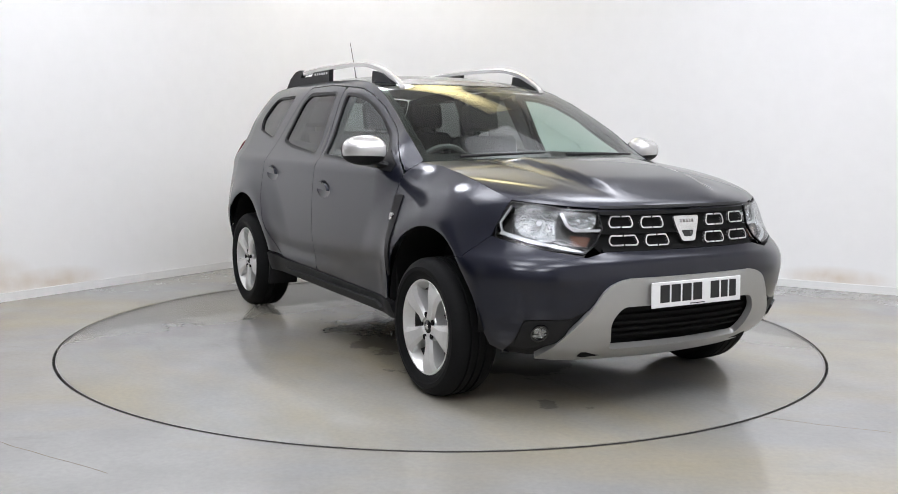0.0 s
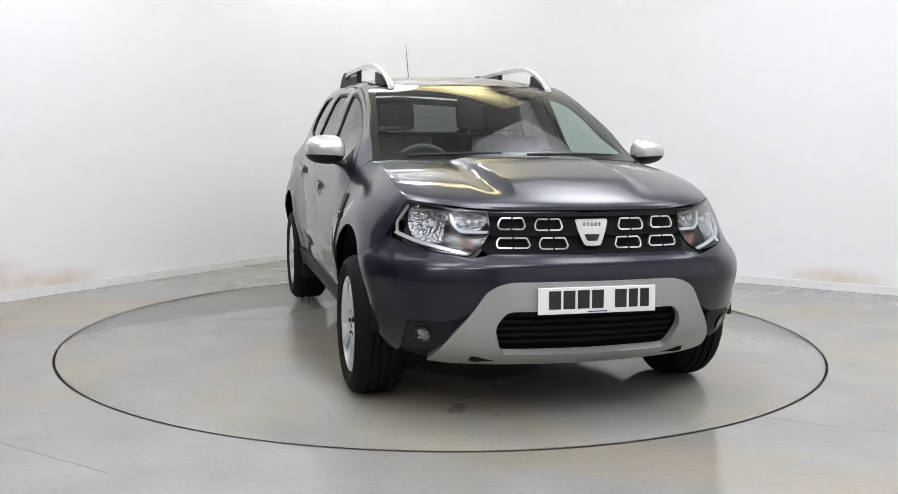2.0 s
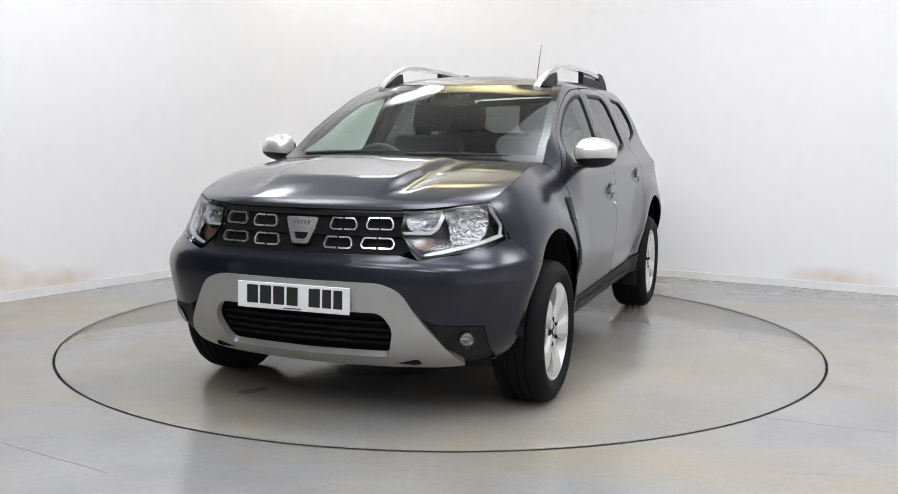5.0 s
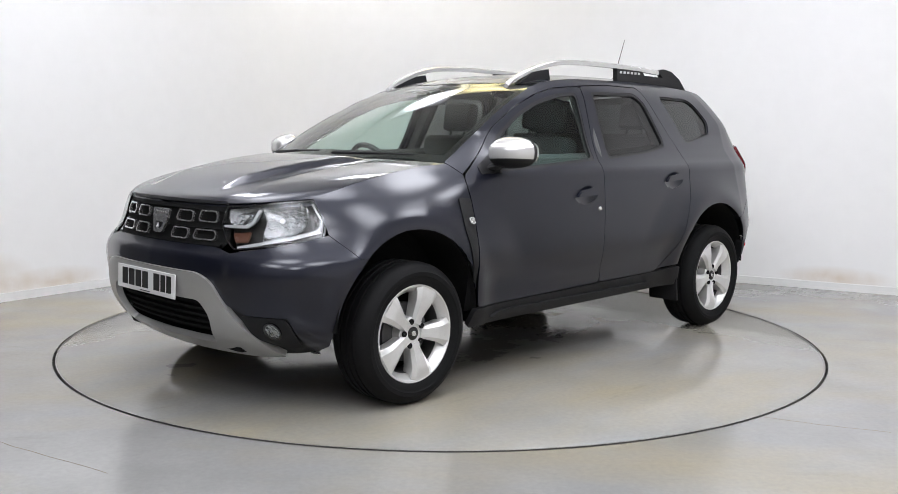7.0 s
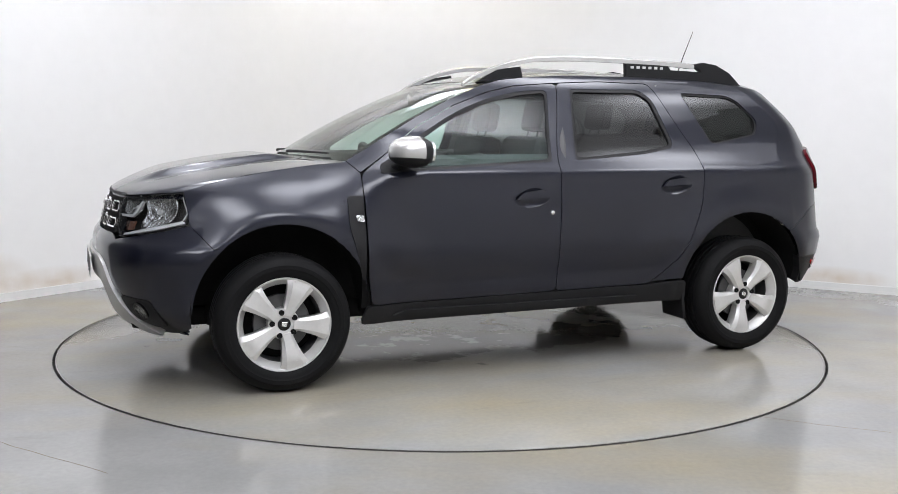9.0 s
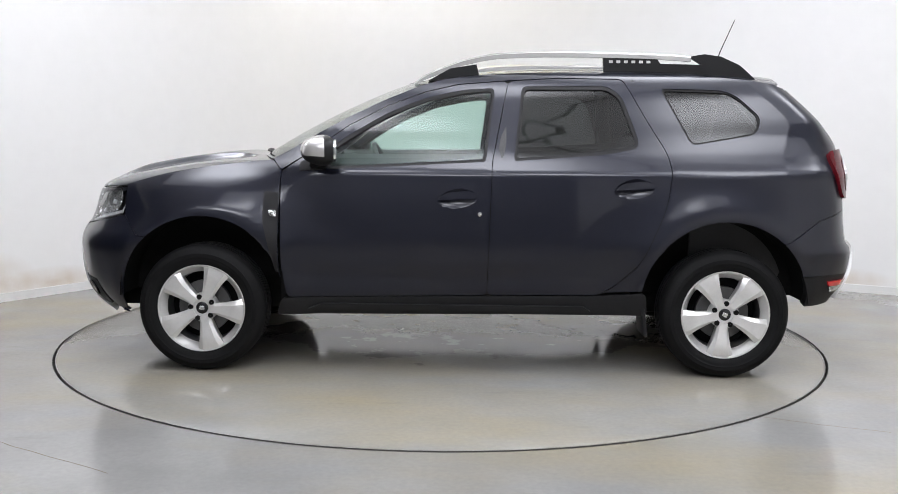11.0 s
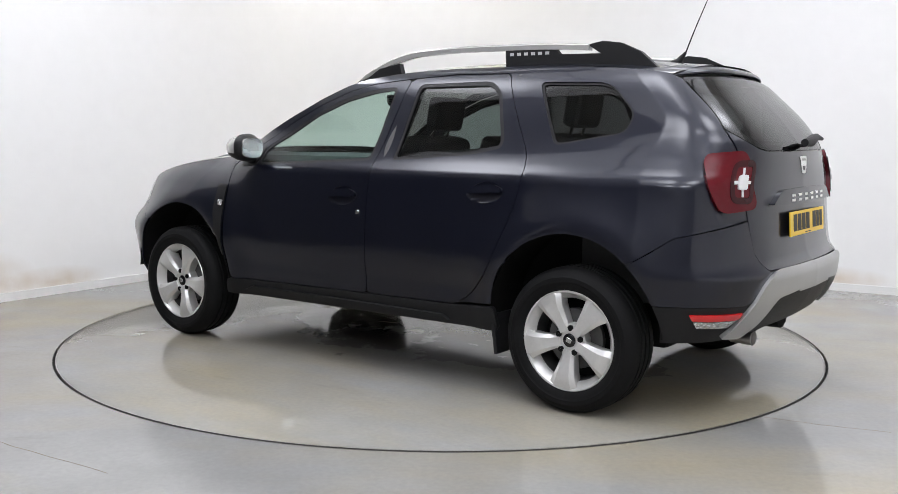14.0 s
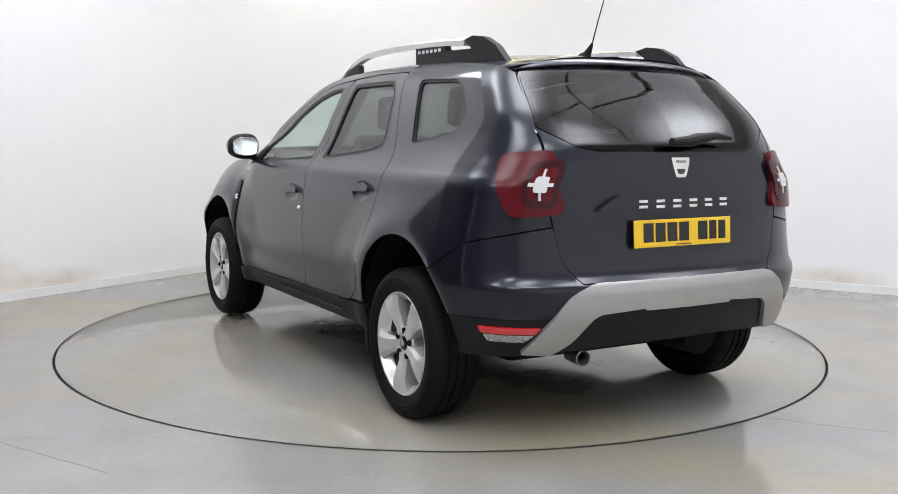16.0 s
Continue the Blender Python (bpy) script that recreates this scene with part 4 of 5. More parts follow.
HL = [n_y(0.432, 0.916), n_y(0.56, 0.922), n_x(1.90, 0.934), n_x(1.762, 0.948), n_x(1.748, 0.86), n_x(1.772, 0.790), n_x(1.88, 0.762), n_y(0.525, 0.734), n_y(0.468, 0.772), n_y(0.425, 0.835)]
for s in (1, -1):
    g = lambda pts: [(p[0] * s, *p[1:]) for p in pts]
    hl = sheet("headlight", rounded(g(HL), 0.012), nose, "lamp_grey", car, "clear headlight with chrome reflectors", off=-0.080, thick=0.0)
    cxm = n_y(0.655, 0.870)[0]
    cxi = n_y(0.515, 0.872)[0]
    main = rounded([(cxm - 0.080, 0.922, 0.02), (cxm + 0.100, 0.936, 0.02), (cxm + 0.092, 0.850, 0.04), (cxm + 0.060, 0.806, 0.03), (cxm - 0.055, 0.784, 0.02)], 0.02)
    sheet("main_reflector", g(main), dish(s * (cxm + 0.01), 0.866, 0.105, 0.078, 0.055), "lamp_silver", hl, "deep chrome reflector", off=-0.016, thick=0.006, gap=0.012)
    innr = rounded([(cxi - 0.066, 0.908, 0.02), (cxi + 0.058, 0.916, 0.02), (cxi + 0.044, 0.850, 0.02), (cxi - 0.066, 0.845, 0.02)], 0.02)
    sheet("inner_reflector", g(innr), dish(s * cxi, 0.880, 0.070, 0.045, 0.035), "lamp_silver", hl, "deep chrome reflector", off=-0.018, thick=0.006, gap=0.010)
    for cx, cz, r in ((cxm + 0.012, 0.868, 0.013), (cxi, 0.882, 0.009)):
        core = [(s * (cx + r * math.cos(a)), cz + r * math.sin(a)) for a in np.linspace(0, 2 * math.pi, 17)[:-1]]
        sheet("bulb", core, nose, "lamp_white", hl, off=-0.040, thick=0.03, gap=0.01)
    for k in range(4):
        x0 = cxm - 0.060 + 0.016 * k
        sheet("rib", g([(x0, 0.800), (x0 + 0.003, 0.800), (x0 + 0.005, 0.776), (x0 + 0.002, 0.776)]), nose, "lamp_silver", hl, off=-0.022, thick=0.006, gap=0.03)
    am = rounded([n_y(0.56, 0.815), n_y(0.475, 0.806), n_y(0.50, 0.770), n_y(0.56, 0.775)], 0.008)
    sheet("indicator", g(am), nose, "amber", hl, "dull amber indicator", off=-0.030, thick=0.004, gap=0.02)
    for strip in ([n_x(1.775, 0.812), n_x(1.88, 0.785), n_y(0.535, 0.742), n_y(0.528, 0.752), n_x(1.885, 0.797), n_x(1.782, 0.824)],
                  [n_y(0.585, 0.905), n_y(0.572, 0.850), n_y(0.545, 0.826), n_y(0.432, 0.826), n_y(0.432, 0.836), n_y(0.540, 0.838), n_y(0.560, 0.856), n_y(0.572, 0.906)],
                  [n_x(1.770, 0.935), n_x(1.757, 0.860), n_x(1.780, 0.822), n_x(1.786, 0.824), n_x(1.763, 0.861), n_x(1.776, 0.933)]):
        sheet("light_strip", rounded(g(strip), 0.004, 2), nose, "lamp_white", hl, "white daytime light strip", off=-0.012, thick=0.012, gap=0.02)
    rim = rounded(g(HL), 0.012)
    sheet("surround", rim, nose, "gloss_black", hl, holes=[shrink(rim, 0.006)], off=-0.002, thick=0.010, gap=0.03)
    sheet("lens", shrink(rim, 0.003), nose, "clear", hl, "clear outer lens", off=0.001, thick=0, gap=0.03)

# ---- rear ----
gate_half = [t_y(0, 1.166), t_y(0.40, 1.168), t_y(0.47, 1.180), t_y(0.612, 1.256), t_y(0.604, 1.10), t_y(0.598, 0.885), t_y(0.565, 0.74), t_y(0.50, 0.668), t_y(0, 0.668)]
tailgate = sheet("tailgate", both(gate_half), tail, "paint", car, "slate grey tailgate with rear window")
glass_half = [t_y(0, 1.172), t_y(0.40, 1.174), (*t_y(0.475, 1.188), 0.03), (*t_y(0.612, 1.266), 0.01), t_y(0.592, 1.36), (*t_y(0.555, 1.478), 0.01), t_y(0, 1.505)]
sheet("rear_window", rounded(both3(glass_half), 0.0), tail, "privacy", tailgate, "dark tinted rear window", off=-0.002, thick=0)
gh = rounded(both3(glass_half), 0.0)
sheet("window_border", shrink(gh, -0.014), tail, "gloss_black", tailgate, "black glass border", holes=[shrink(gh, 0.035)], off=-0.007, thick=0)


def spoiler_fn(uv):
    w, v = 2 * uv[:, 0] - 1, uv[:, 1] * 2 * math.pi
    hw = 0.565
    k = np.abs(w) ** 2.6
    cx, cz = -1.665 + 0.085 * k, 1.543 - 0.036 * k
    rx = 0.078 * (1 - 0.45 * np.abs(w) ** 6)
    rz = 0.021 * (1 - 0.7 * np.abs(w) ** 8)
    return np.stack([cx + rx * np.cos(v) , hw * w * (1 + 0 * v), cz + rz * np.sin(v) + 0.014 * np.cos(v)], 1)


loft("spoiler", spoiler_fn, 40, 20, "paint", tailgate, centre=(-1.7, 0, 1.53))
bm = bmesh.new()
box(bm, (0.02, 0.05, 0.012), pose(-1.715, 0, 1.510), 0.003)
part("brake_light", bm, "black", tailgate)

# wiper on the rear window
wp = [tail(np.array([[p, z]]))[0] for p, z in ((-0.02, 1.195), (-0.08, 1.205), (-0.2, 1.217), (-0.31, 1.208))]
wp = [Vector(q) + Vector((-0.045, 0, 0.016)) for q in wp]
bm = bmesh.new()
tube(bm, [wp[0] + Vector((0, 0.09, -0.004)), *wp], [0.018, 0.024, 0.024, 0.017, 0.008], 10, 1.0)
part("rear_wiper", bm, "black", tailgate, "black rear wiper arm")
badge(tail, 1.105, 0.72, tailgate, 0.006)
# panel over the plate with a row of plain marks
trim_half = [t_y(0, 1.005), (*t_y(0.33, 1.000), 0.04), (*t_y(0.43, 0.938), 0.02), t_y(0, 0.930)]
tp = sheet("plate_panel", rounded(both3(trim_half), 0.0), tail, "paint", tailgate, off=0.026, thick=0.028, gap=0.025)
for k in range(6):
    y = -0.215 + 0.086 * k
    f = t_y(y, 0.962)
    sheet("lettering_bar", [(f[0] - 0.021, 0.979), (f[0] + 0.021, 0.979), (f[0] + 0.021, 0.968), (f[0] - 0.021, 0.968)], tail, "chrome", tp, "chrome lettering bar", off=0.030, thick=0.003, gap=0.03)
    sheet("lettering_bar", [(f[0] - 0.021, 0.957), (f[0] + 0.021, 0.957), (f[0] + 0.021, 0.946), (f[0] - 0.021, 0.946)], tail, "chrome", tp, "chrome lettering bar", off=0.030, thick=0.003, gap=0.03)
number_plate("rear_number_plate", (-2.082, 0, 0.846), -4, 180, "yellow", tailgate, "yellow rear number plate with dark bars")

rb_half = [t_y(0, 0.662), t_y(0.50, 0.662), t_y(0.565, 0.735), t_y(0.600, 0.878), t_x(-1.80, 0.812), t_x(-1.6615, 0.7165)]
rb_half += [t_x(p[0], p[1]) for p in arc(AX_R, AX_Z, ARCH, 132.6, 159, 8)]
rb_half += [t_x(-1.722, 0.530), t_x(-1.85, 0.532), t_y(0.70, 0.532), t_y(0.58, 0.54), t_y(0.50, 0.60), t_y(0, 0.60)]
rear_bumper = sheet("rear_bumper", both(rb_half), tail, "paint", car, "slate grey rear bumper with silver skid plate")
rl_half = [t_y(0, 0.60), t_y(0.50, 0.60), t_y(0.58, 0.538), t_y(0.70, 0.528), t_x(-1.85, 0.528), t_x(-1.724, 0.526), t_x(-1.748, 0.37), t_y(0.70, 0.372), t_y(0.3, 0.395), t_y(0, 0.395)]
sheet("lower_valance", both(rl_half), tail, "black", rear_bumper, "black plastic lower bumper", off=-0.003, thick=0.05)
s_out = [t_y(0, 0.662), (*t_y(0.47, 0.662), 0.05), (*t_y(0.555, 0.628), 0.05), (*t_y(0.700, 0.395), 0.015), (*t_y(0.585, 0.385), 0.02), (*t_y(0.525, 0.435), 0.04), (*t_y(0.455, 0.548), 0.04), t_y(0.23, 0.560), (*t_y(0.22, 0.552), 0.004), t_y(0, 0.552)]
sheet("skid_plate", rounded(both3(s_out), 0.0), tail, "silver", rear_bumper, "satin silver rear skid plate", off=0.016, thick=0.03, gap=0.025)
bm = bmesh.new()
lathe(bm, [(0.020, -0.10), (0.031, -0.10), (0.033, 0.0), (0.030, 0.003), (0.028, 0.0), (0.026, -0.09)], pose(-2.0, 0.43, 0.352, 0, 0, 84), 24)
part("exhaust", bm, "steel", car, "worn metal exhaust tip")

for s in (1, -1):
    g = lambda pts: [(p[0] * s, *p[1:]) for p in pts]
    tl = [(*t_y(0.735, 1.152), 0.06), (*t_y(0.568, 1.172), 0.06), (*t_y(0.545, 0.930), 0.06), (*t_y(0.762, 0.914), 0.06)]
    lamp = sheet("tail_light", rounded(g(tl), 0.04, 8), tail, "red", car, "dark red tail light with a white cross", off=0.018, thick=0.03, gap=0.02)
    c = t_y(0.648, 1.040)
    inset = rounded([(c[0] - 0.082, 1.132, 0.05), (c[0] + 0.074, 1.126, 0.05), (c[0] + 0.070, 0.956, 0.05), (c[0] - 0.076, 0.950, 0.05)], 0.05)
    sheet("inner_lens", g(inset), tail, "red_mid", lamp, "red inner lens", holes=[g(shrink(inset, 0.026))], off=0.021, thick=0.006, gap=0.02)
    sheet("inner_back", g(shrink(inset, 0.024)), tail, "red", lamp, off=0.0195, thick=0, gap=0.02)
    mid = rounded([(c[0] - 0.028, 1.068), (c[0] + 0.028, 1.068), (c[0] + 0.028, 1.012), (c[0] - 0.028, 1.012)], 0.012)
    sheet("reversing_light", g(mid), tail, "lamp_white", lamp, "clear square reversing light", off=0.028, thick=0.012, gap=0.015)
    for arm in ([(-0.052, 1.046), (0.052, 1.046), (0.052, 1.034), (-0.052, 1.034)], [(-0.001, 1.098), (0.009, 1.098), (0.003, 0.982), (-0.007, 0.982)]):
        sheet("cross_arm", g([(c[0] + x, z) for x, z in arm]), tail, "lamp_white", lamp, "clear lens arm", off=0.0245, thick=0.006, gap=0.02)
    rf = rounded([t_x(-1.865, 0.500), t_y(0.655, 0.500), t_y(0.668, 0.474), t_x(-1.875, 0.475)], 0.006)
    refl = sheet("rear_reflector", g(rf), tail, "red_bright", rear_bumper, "bright red bumper reflector", off=0.006, thick=0.01, gap=0.02)
    cl = rounded([t_x(-1.877, 0.471), t_y(0.670, 0.470), t_y(0.70, 0.440), t_x(-1.885, 0.442)], 0.010)
    sheet("lens", g(cl), tail, "lamp_silver", refl, "clear lower lens", off=0.004, thick=0.01, gap=0.02)

# ---- mirrors, roof rails, aerial ----
for s in (1, -1):
    def blob(bm, keep):
        c, h = Vector((0.708, 0.934, 1.142)), Vector((0.108, 0.104, 0.077))
        n, m = 28, 18
        rows = []
        for i in range(m + 1):
            lat = math.pi * (i / m - 0.5)
            row = []
            for j in range(n):
                lon = 2 * math.pi * j / n
                q = Vector((math.cos(lat) * math.cos(lon), math.cos(lat) * math.sin(lon), math.sin(lat)))
                q = Vector([math.copysign(abs(t) ** 0.78, t) for t in q])
                if q.x < 0:
                    q.x *= 0.62
                q.z *= 1.0 - 0.22 * max(q.x, 0) - 0.10 * q.y
                p = Vector((c.x + h.x * q.x - 0.25 * h.x * q.y, c.y + h.y * q.y, c.z + h.z * q.z))
                row.append(p)
            rows.append(row)
        cache = {}
        for i in range(m):
            for j in range(n):
                quad = [rows[i][j], rows[i][(j + 1) % n], rows[i + 1][(j + 1) % n], rows[i + 1][j]]
                mid = sum(quad, Vector()) / 4
                if keep(mid):
                    vs = []
                    for q in quad:
                        key = (round(q.x, 5), round(q.y, 5), round(q.z, 5))
                        if key not in cache:
                            cache[key] = bm.verts.new((q.x, q.y * s, q.z))
                        if cache[key] not in vs:
                            vs.append(cache[key])
                    if len(vs) > 2:
                        bm.faces.new(vs)

    bm = bmesh.new()
    blob(bm, lambda p: p.z < 1.114 or p.x < 0.690)
    wm = part("wing_mirror", bm, "black", car, "wing mirror with silver cap and black base")
    bm = bmesh.new()
    blob(bm, lambda p: not (p.z < 1.114 or p.x < 0.690))
    part("cap", bm, "mirror_cap", wm, "silver painted mirror cap")
    bm = bmesh.new()
    tube(bm, [(0.76, 0.78 * s, 1.055), (0.745, 0.86 * s, 1.075), (0.73, 0.92 * s, 1.095)], [0.045, 0.034, 0.03], 10, 0.55)
    part("stalk", bm, "black", wm)
    bm = bmesh.new()
    oval = [bm.verts.new((0.634 - 0.10 * (math.cos(a) * 0.078) , s * (0.940 + 0.080 * math.copysign(abs(math.cos(a)) ** 0.7, math.cos(a))), 1.142 + 0.055 * math.copysign(abs(math.sin(a)) ** 0.7, math.sin(a)))) for a in np.linspace(0, 2 * math.pi, 29)[:-1]]
    f = bm.faces.new(oval)
    ext = bmesh.ops.extrude_face_region(bm, geom=[f])
    bmesh.ops.translate(bm, verts=[v for v in ext["geom"] if isinstance(v, bmesh.types.BMVert)], vec=(0.012, 0, 0))
    part("mirror_glass", bm, "mirror", wm, "mirror glass", smooth=False)
    # black corner piece at the foot of the pillar
    sheet("mirror_foot", rounded([(0.84, 1.035), (0.70, 1.045), (0.70, 1.150), (0.84, 1.075)], 0.01), side, "black", wm, off=0.004, thick=0.01, flip=s < 0)

    top = pchip([-1.53, -1.46, -1.36, -1.25, -0.9, -0.5, -0.2, -0.02, 0.12, 0.22, 0.27], [1.560, 1.602, 1.638, 1.650, 1.668, 1.672, 1.662, 1.632, 1.586, 1.540, 1.505])
    bm = bmesh.new()
    rows = []
    for x in np.linspace(0.27, -1.20, 50):
        z, yy = float(top(x)), s * float(0.505 - 0.02 * step(x, -0.2, 0.3))
        h = 0.030 - 0.012 * float(step(x, 0.15, 0.27))
        sec = [(yy - 0.017, z - h), (yy - 0.019, z - 0.008), (yy - 0.010, z), (yy + 0.010, z), (yy + 0.019, z - 0.008), (yy + 0.017, z - h)]
        rows.append([bm.verts.new((x, a, b)) for a, b in sec])
    for a, b in zip(rows, rows[1:]):
        for j in range(6):
            bm.faces.new((a[j], a[(j + 1) % 6], b[(j + 1) % 6], b[j]))
    bm.faces.new(rows[0])
    bm.faces.new(rows[-1])
    rail = part("roof_rail", bm, "mirror_cap", car, "satin silver roof rail with black feet", angle=50)

    def foot_piece(outline, name, lab=""):
        bm = bmesh.new()
        a = [bm.verts.new((x, s * (0.503 + 0.016), z)) for x, z in outline]
        b = [bm.verts.new((x, s * (0.503 - 0.016), z)) for x, z in outline]
        bm.faces.new(a)
        bm.faces.new(b[::-1])
        n = len(outline)
        for k in range(n):
            bm.faces.new((a[k], b[k], b[(k + 1) % n], a[(k + 1) % n]))
        return part(name, bm, "black", rail, lab, angle=20)

    foot_piece([(0.20, 1.510), (0.08, 1.578), (-0.06, 1.600), (-0.075, 1.545)], "front_foot")
    foot_piece([(-0.74, 1.560), (-0.735, 1.643), (-1.02, 1.636), (-1.04, 1.612), (-1.26, 1.608), (-1.19, 1.650), (-1.27, 1.664), (-1.36, 1.652), (-1.46, 1.608), (-1.545, 1.535), (-1.2, 1.555)], "rear_foot", "black rear foot of the rail")
    for k in range(6):
        bm = bmesh.new()
        box(bm, (0.020, 0.003, 0.014), pose(-0.775 - 0.040 * k, s * 0.5205, 1.620))
        part("lettering_bar", bm, "lamp_white", rail, "small pale lettering bar", smooth=False)

bm = bmesh.new()
tube(bm, [(-1.40, 0.0, 1.580), (-1.425, 0, 1.60), (-1.457, 0, 1.642)], [0.030, 0.018, 0.006], 10)
aerial = part("aerial", bm, "black", car, "thin black roof aerial")
bm = bmesh.new()
tube(bm, [(-1.455, 0, 1.635), (-1.495, 0, 1.74), (-1.565, 0, 1.905)], [0.0035, 0.003, 0.002], 6)
part("mast", bm, "black", aerial)

# front wipers
for y0, y1 in ((0.05, 0.56), (-0.55, -0.08)):
    pts = [Vector(screen(np.array([[0.5 + 0.5 * y / 0.72, 0.012 + 0.004 * k]]))[0]) + Vector((0.010, 0, 0.010)) for k, y in enumerate(np.linspace(y0, y1, 6))]
    bm = bmesh.new()
    tube(bm, pts, [0.008, 0.008, 0.007, 0.006, 0.005, 0.004], 8)
    part("front_wiper", bm, "black", car, "black windscreen wiper")

# ---- wheels ----
bm = bmesh.new()
lathe(bm, [(0.0005, -0.10), (0.14, -0.10), (0.20, -0.12), (0.20, -0.19), (0.0005, -0.20)], Matrix(), 40)
wheel = part("wheel", bm, "void", car, "five-spoke silver alloy wheel with black tyre")
bm = bmesh.new()
prof = [(0.222, 0.016), (0.232, 0.026), (0.255, 0.034), (0.262, 0.035), (0.266, 0.038), (0.285, 0.038), (0.290, 0.034), (0.306, 0.026), (0.318, 0.012), (0.326, -0.006)]
for w in (-0.035, -0.075, -0.115):
    prof += [(0.328, w + 0.006), (0.320, w + 0.004), (0.320, w - 0.004), (0.329, w - 0.006)]
prof += [(0.326, -0.158), (0.316, -0.178), (0.290, -0.200), (0.250, -0.200), (0.222, -0.182)]
lathe(bm, prof, Matrix(), 72)
part("tyre", bm, "rubber", wheel, "black rubber tyre")
bm = bmesh.new()
lathe(bm, [(0.2215, 0.014), (0.226, 0.020), (0.2235, 0.023), (0.217, 0.021), (0.209, 0.006), (0.192, -0.012), (0.187, -0.026)], Matrix(), 72)
rim = part("rim", bm, "alloy", wheel, "bright alloy rim")
# inner barrel, coloured darker than the rim as shade in the openings
bm = bmesh.new()
lathe(bm, [(0.187, -0.027), (0.184, -0.05), (0.180, -0.165)], Matrix(), 48)
part("barrel", bm, "barrel", rim, "inner barrel, its grey darkened for the shade inside")
# brake disc in the same darkened grey, for the shade between spokes
bm = bmesh.new()
lathe(bm, [(0.034, -0.055), (0.135, -0.055), (0.137, -0.060), (0.137, -0.075), (0.03, -0.075)], Matrix(), 48)
part("brake_disc", bm, "barrel", wheel)
half = [(0.045, 0.026), (0.078, 0.031), (0.115, 0.039), (0.150, 0.048), (0.182, 0.060), (0.204, 0.070), (0.215, 0.064), (0.200, 0.046), (0.180, 0.032)]
for k in range(5):
    bm = bmesh.new()
    ring = [(r, t) for r, t in half] + [(r, -t) for r, t in reversed(half)]

    def face_y(r, t):
        return 0.000 + 0.016 * float(step(r, 0.06, 0.17)) - 0.006 * float(step(r, 0.175, 0.21))

    rot = pose(0, 0, 0, 0, 180 - 72 * k, 0)
    topv = [bm.verts.new(rot @ Vector((r, face_y(r, t), t))) for r, t in ring]
    low = [bm.verts.new(rot @ Vector((r, -0.05, t * 0.86))) for r, t in ring]
    ins = [bm.verts.new(rot @ Vector((r * 0.985 + 0.0035 if i not in (0, 17) else r, face_y(r, t) + 0.013, t * (0.60 if r > 0.07 else 0.80)))) for i, (r, t) in enumerate(ring)]
    n = len(ring)
    for i in range(n):
        j = (i + 1) % n
        bm.faces.new((topv[i], topv[j], low[j], low[i]))
        bm.faces.new((ins[i], ins[j], topv[j], topv[i]))
    for i in range(n // 2 - 1):
        bm.faces.new((ins[i], ins[i + 1], ins[n - 2 - i], ins[n - 1 - i]))
    part("spoke", bm, "alloy", rim, angle=25)
bm = bmesh.new()
lathe(bm, [(0.0005, 0.001), (0.026, 0.001), (0.030, 0.003), (0.052, 0.004), (0.070, 0.001), (0.075, -0.006), (0.075, -0.06)], Matrix(), 40)
part("hub", bm, "alloy", rim)
bm = bmesh.new()
lathe(bm, [(0.0005, 0.010), (0.026, 0.009), (0.031, 0.0055), (0.031, 0.0)], Matrix(), 28)
cap = part("centre_cap", bm, "gloss_black", wheel, "black centre cap with a pale mark")
bm = bmesh.new()
box(bm, (0.026, 0.003, 0.020), pose(0, 0.0105, 0), 0.001, 1)
part("cap_mark", bm, "chrome", wheel)
for k in range(5):
    bm = bmesh.new()
    a = radians(72 * k)
    lathe(bm, [(0.0005, 0.004), (0.008, 0.004), (0.0095, 0.0065), (0.0135, 0.0062), (0.0135, 0.0)], pose(0.0575 * math.cos(a), 0.005, 0.0575 * math.sin(a)), 14)
    part("wheel_bolt", bm, "void", wheel)
HUB = 0.884
wheel.matrix_basis = pose(1.338, HUB, 0.329, 0, -5, 0)
copy_thing(wheel, pose(-1.338, HUB, 0.329, 0, -24, 0))
copy_thing(wheel, pose(1.338, -HUB, 0.329, 0, -7, 180))
copy_thing(wheel, pose(-1.338, -HUB, 0.329, 0, -12, 180))

# ---- underside and cabin ----
bm = bmesh.new()
box(bm, (3.3, 1.10, 0.12), pose(0, 0, 0.33), 0.03)
box(bm, (1.75, 1.60, 0.14), pose(0, 0, 0.365), 0.03)
box(bm, (0.5, 1.0, 0.10), pose(1.75, 0, 0.32), 0.03)
box(bm, (0.35, 0.9, 0.12), pose(-1.75, 0, 0.44), 0.03)
tube(bm, [(-1.338, -0.75, 0.33), (-1.338, 0.75, 0.33)], 0.04, 10)
tube(bm, [(1.338, -0.75, 0.33), (1.338, 0.75, 0.33)], 0.035, 10)
tube(bm, [(-1.5, -0.3, 0.36), (-1.9, -0.3, 0.37)], 0.10, 14)
part("underbody", bm, "void", car, "dark underbody with axles")
for s in (1, -1):
    bm = bmesh.new()
    box(bm, (0.02, 0.20, 0.19), pose(-0.93, 0.78 * s, 0.30, 0, 8, 0), 0.006)
    part("mud_flap", bm, "black", car)
bm = bmesh.new()
box(bm, (0.80, 1.15, 0.44), pose(1.36, 0, 0.66), 0.06)
part("engine_cover", bm, "void", car)
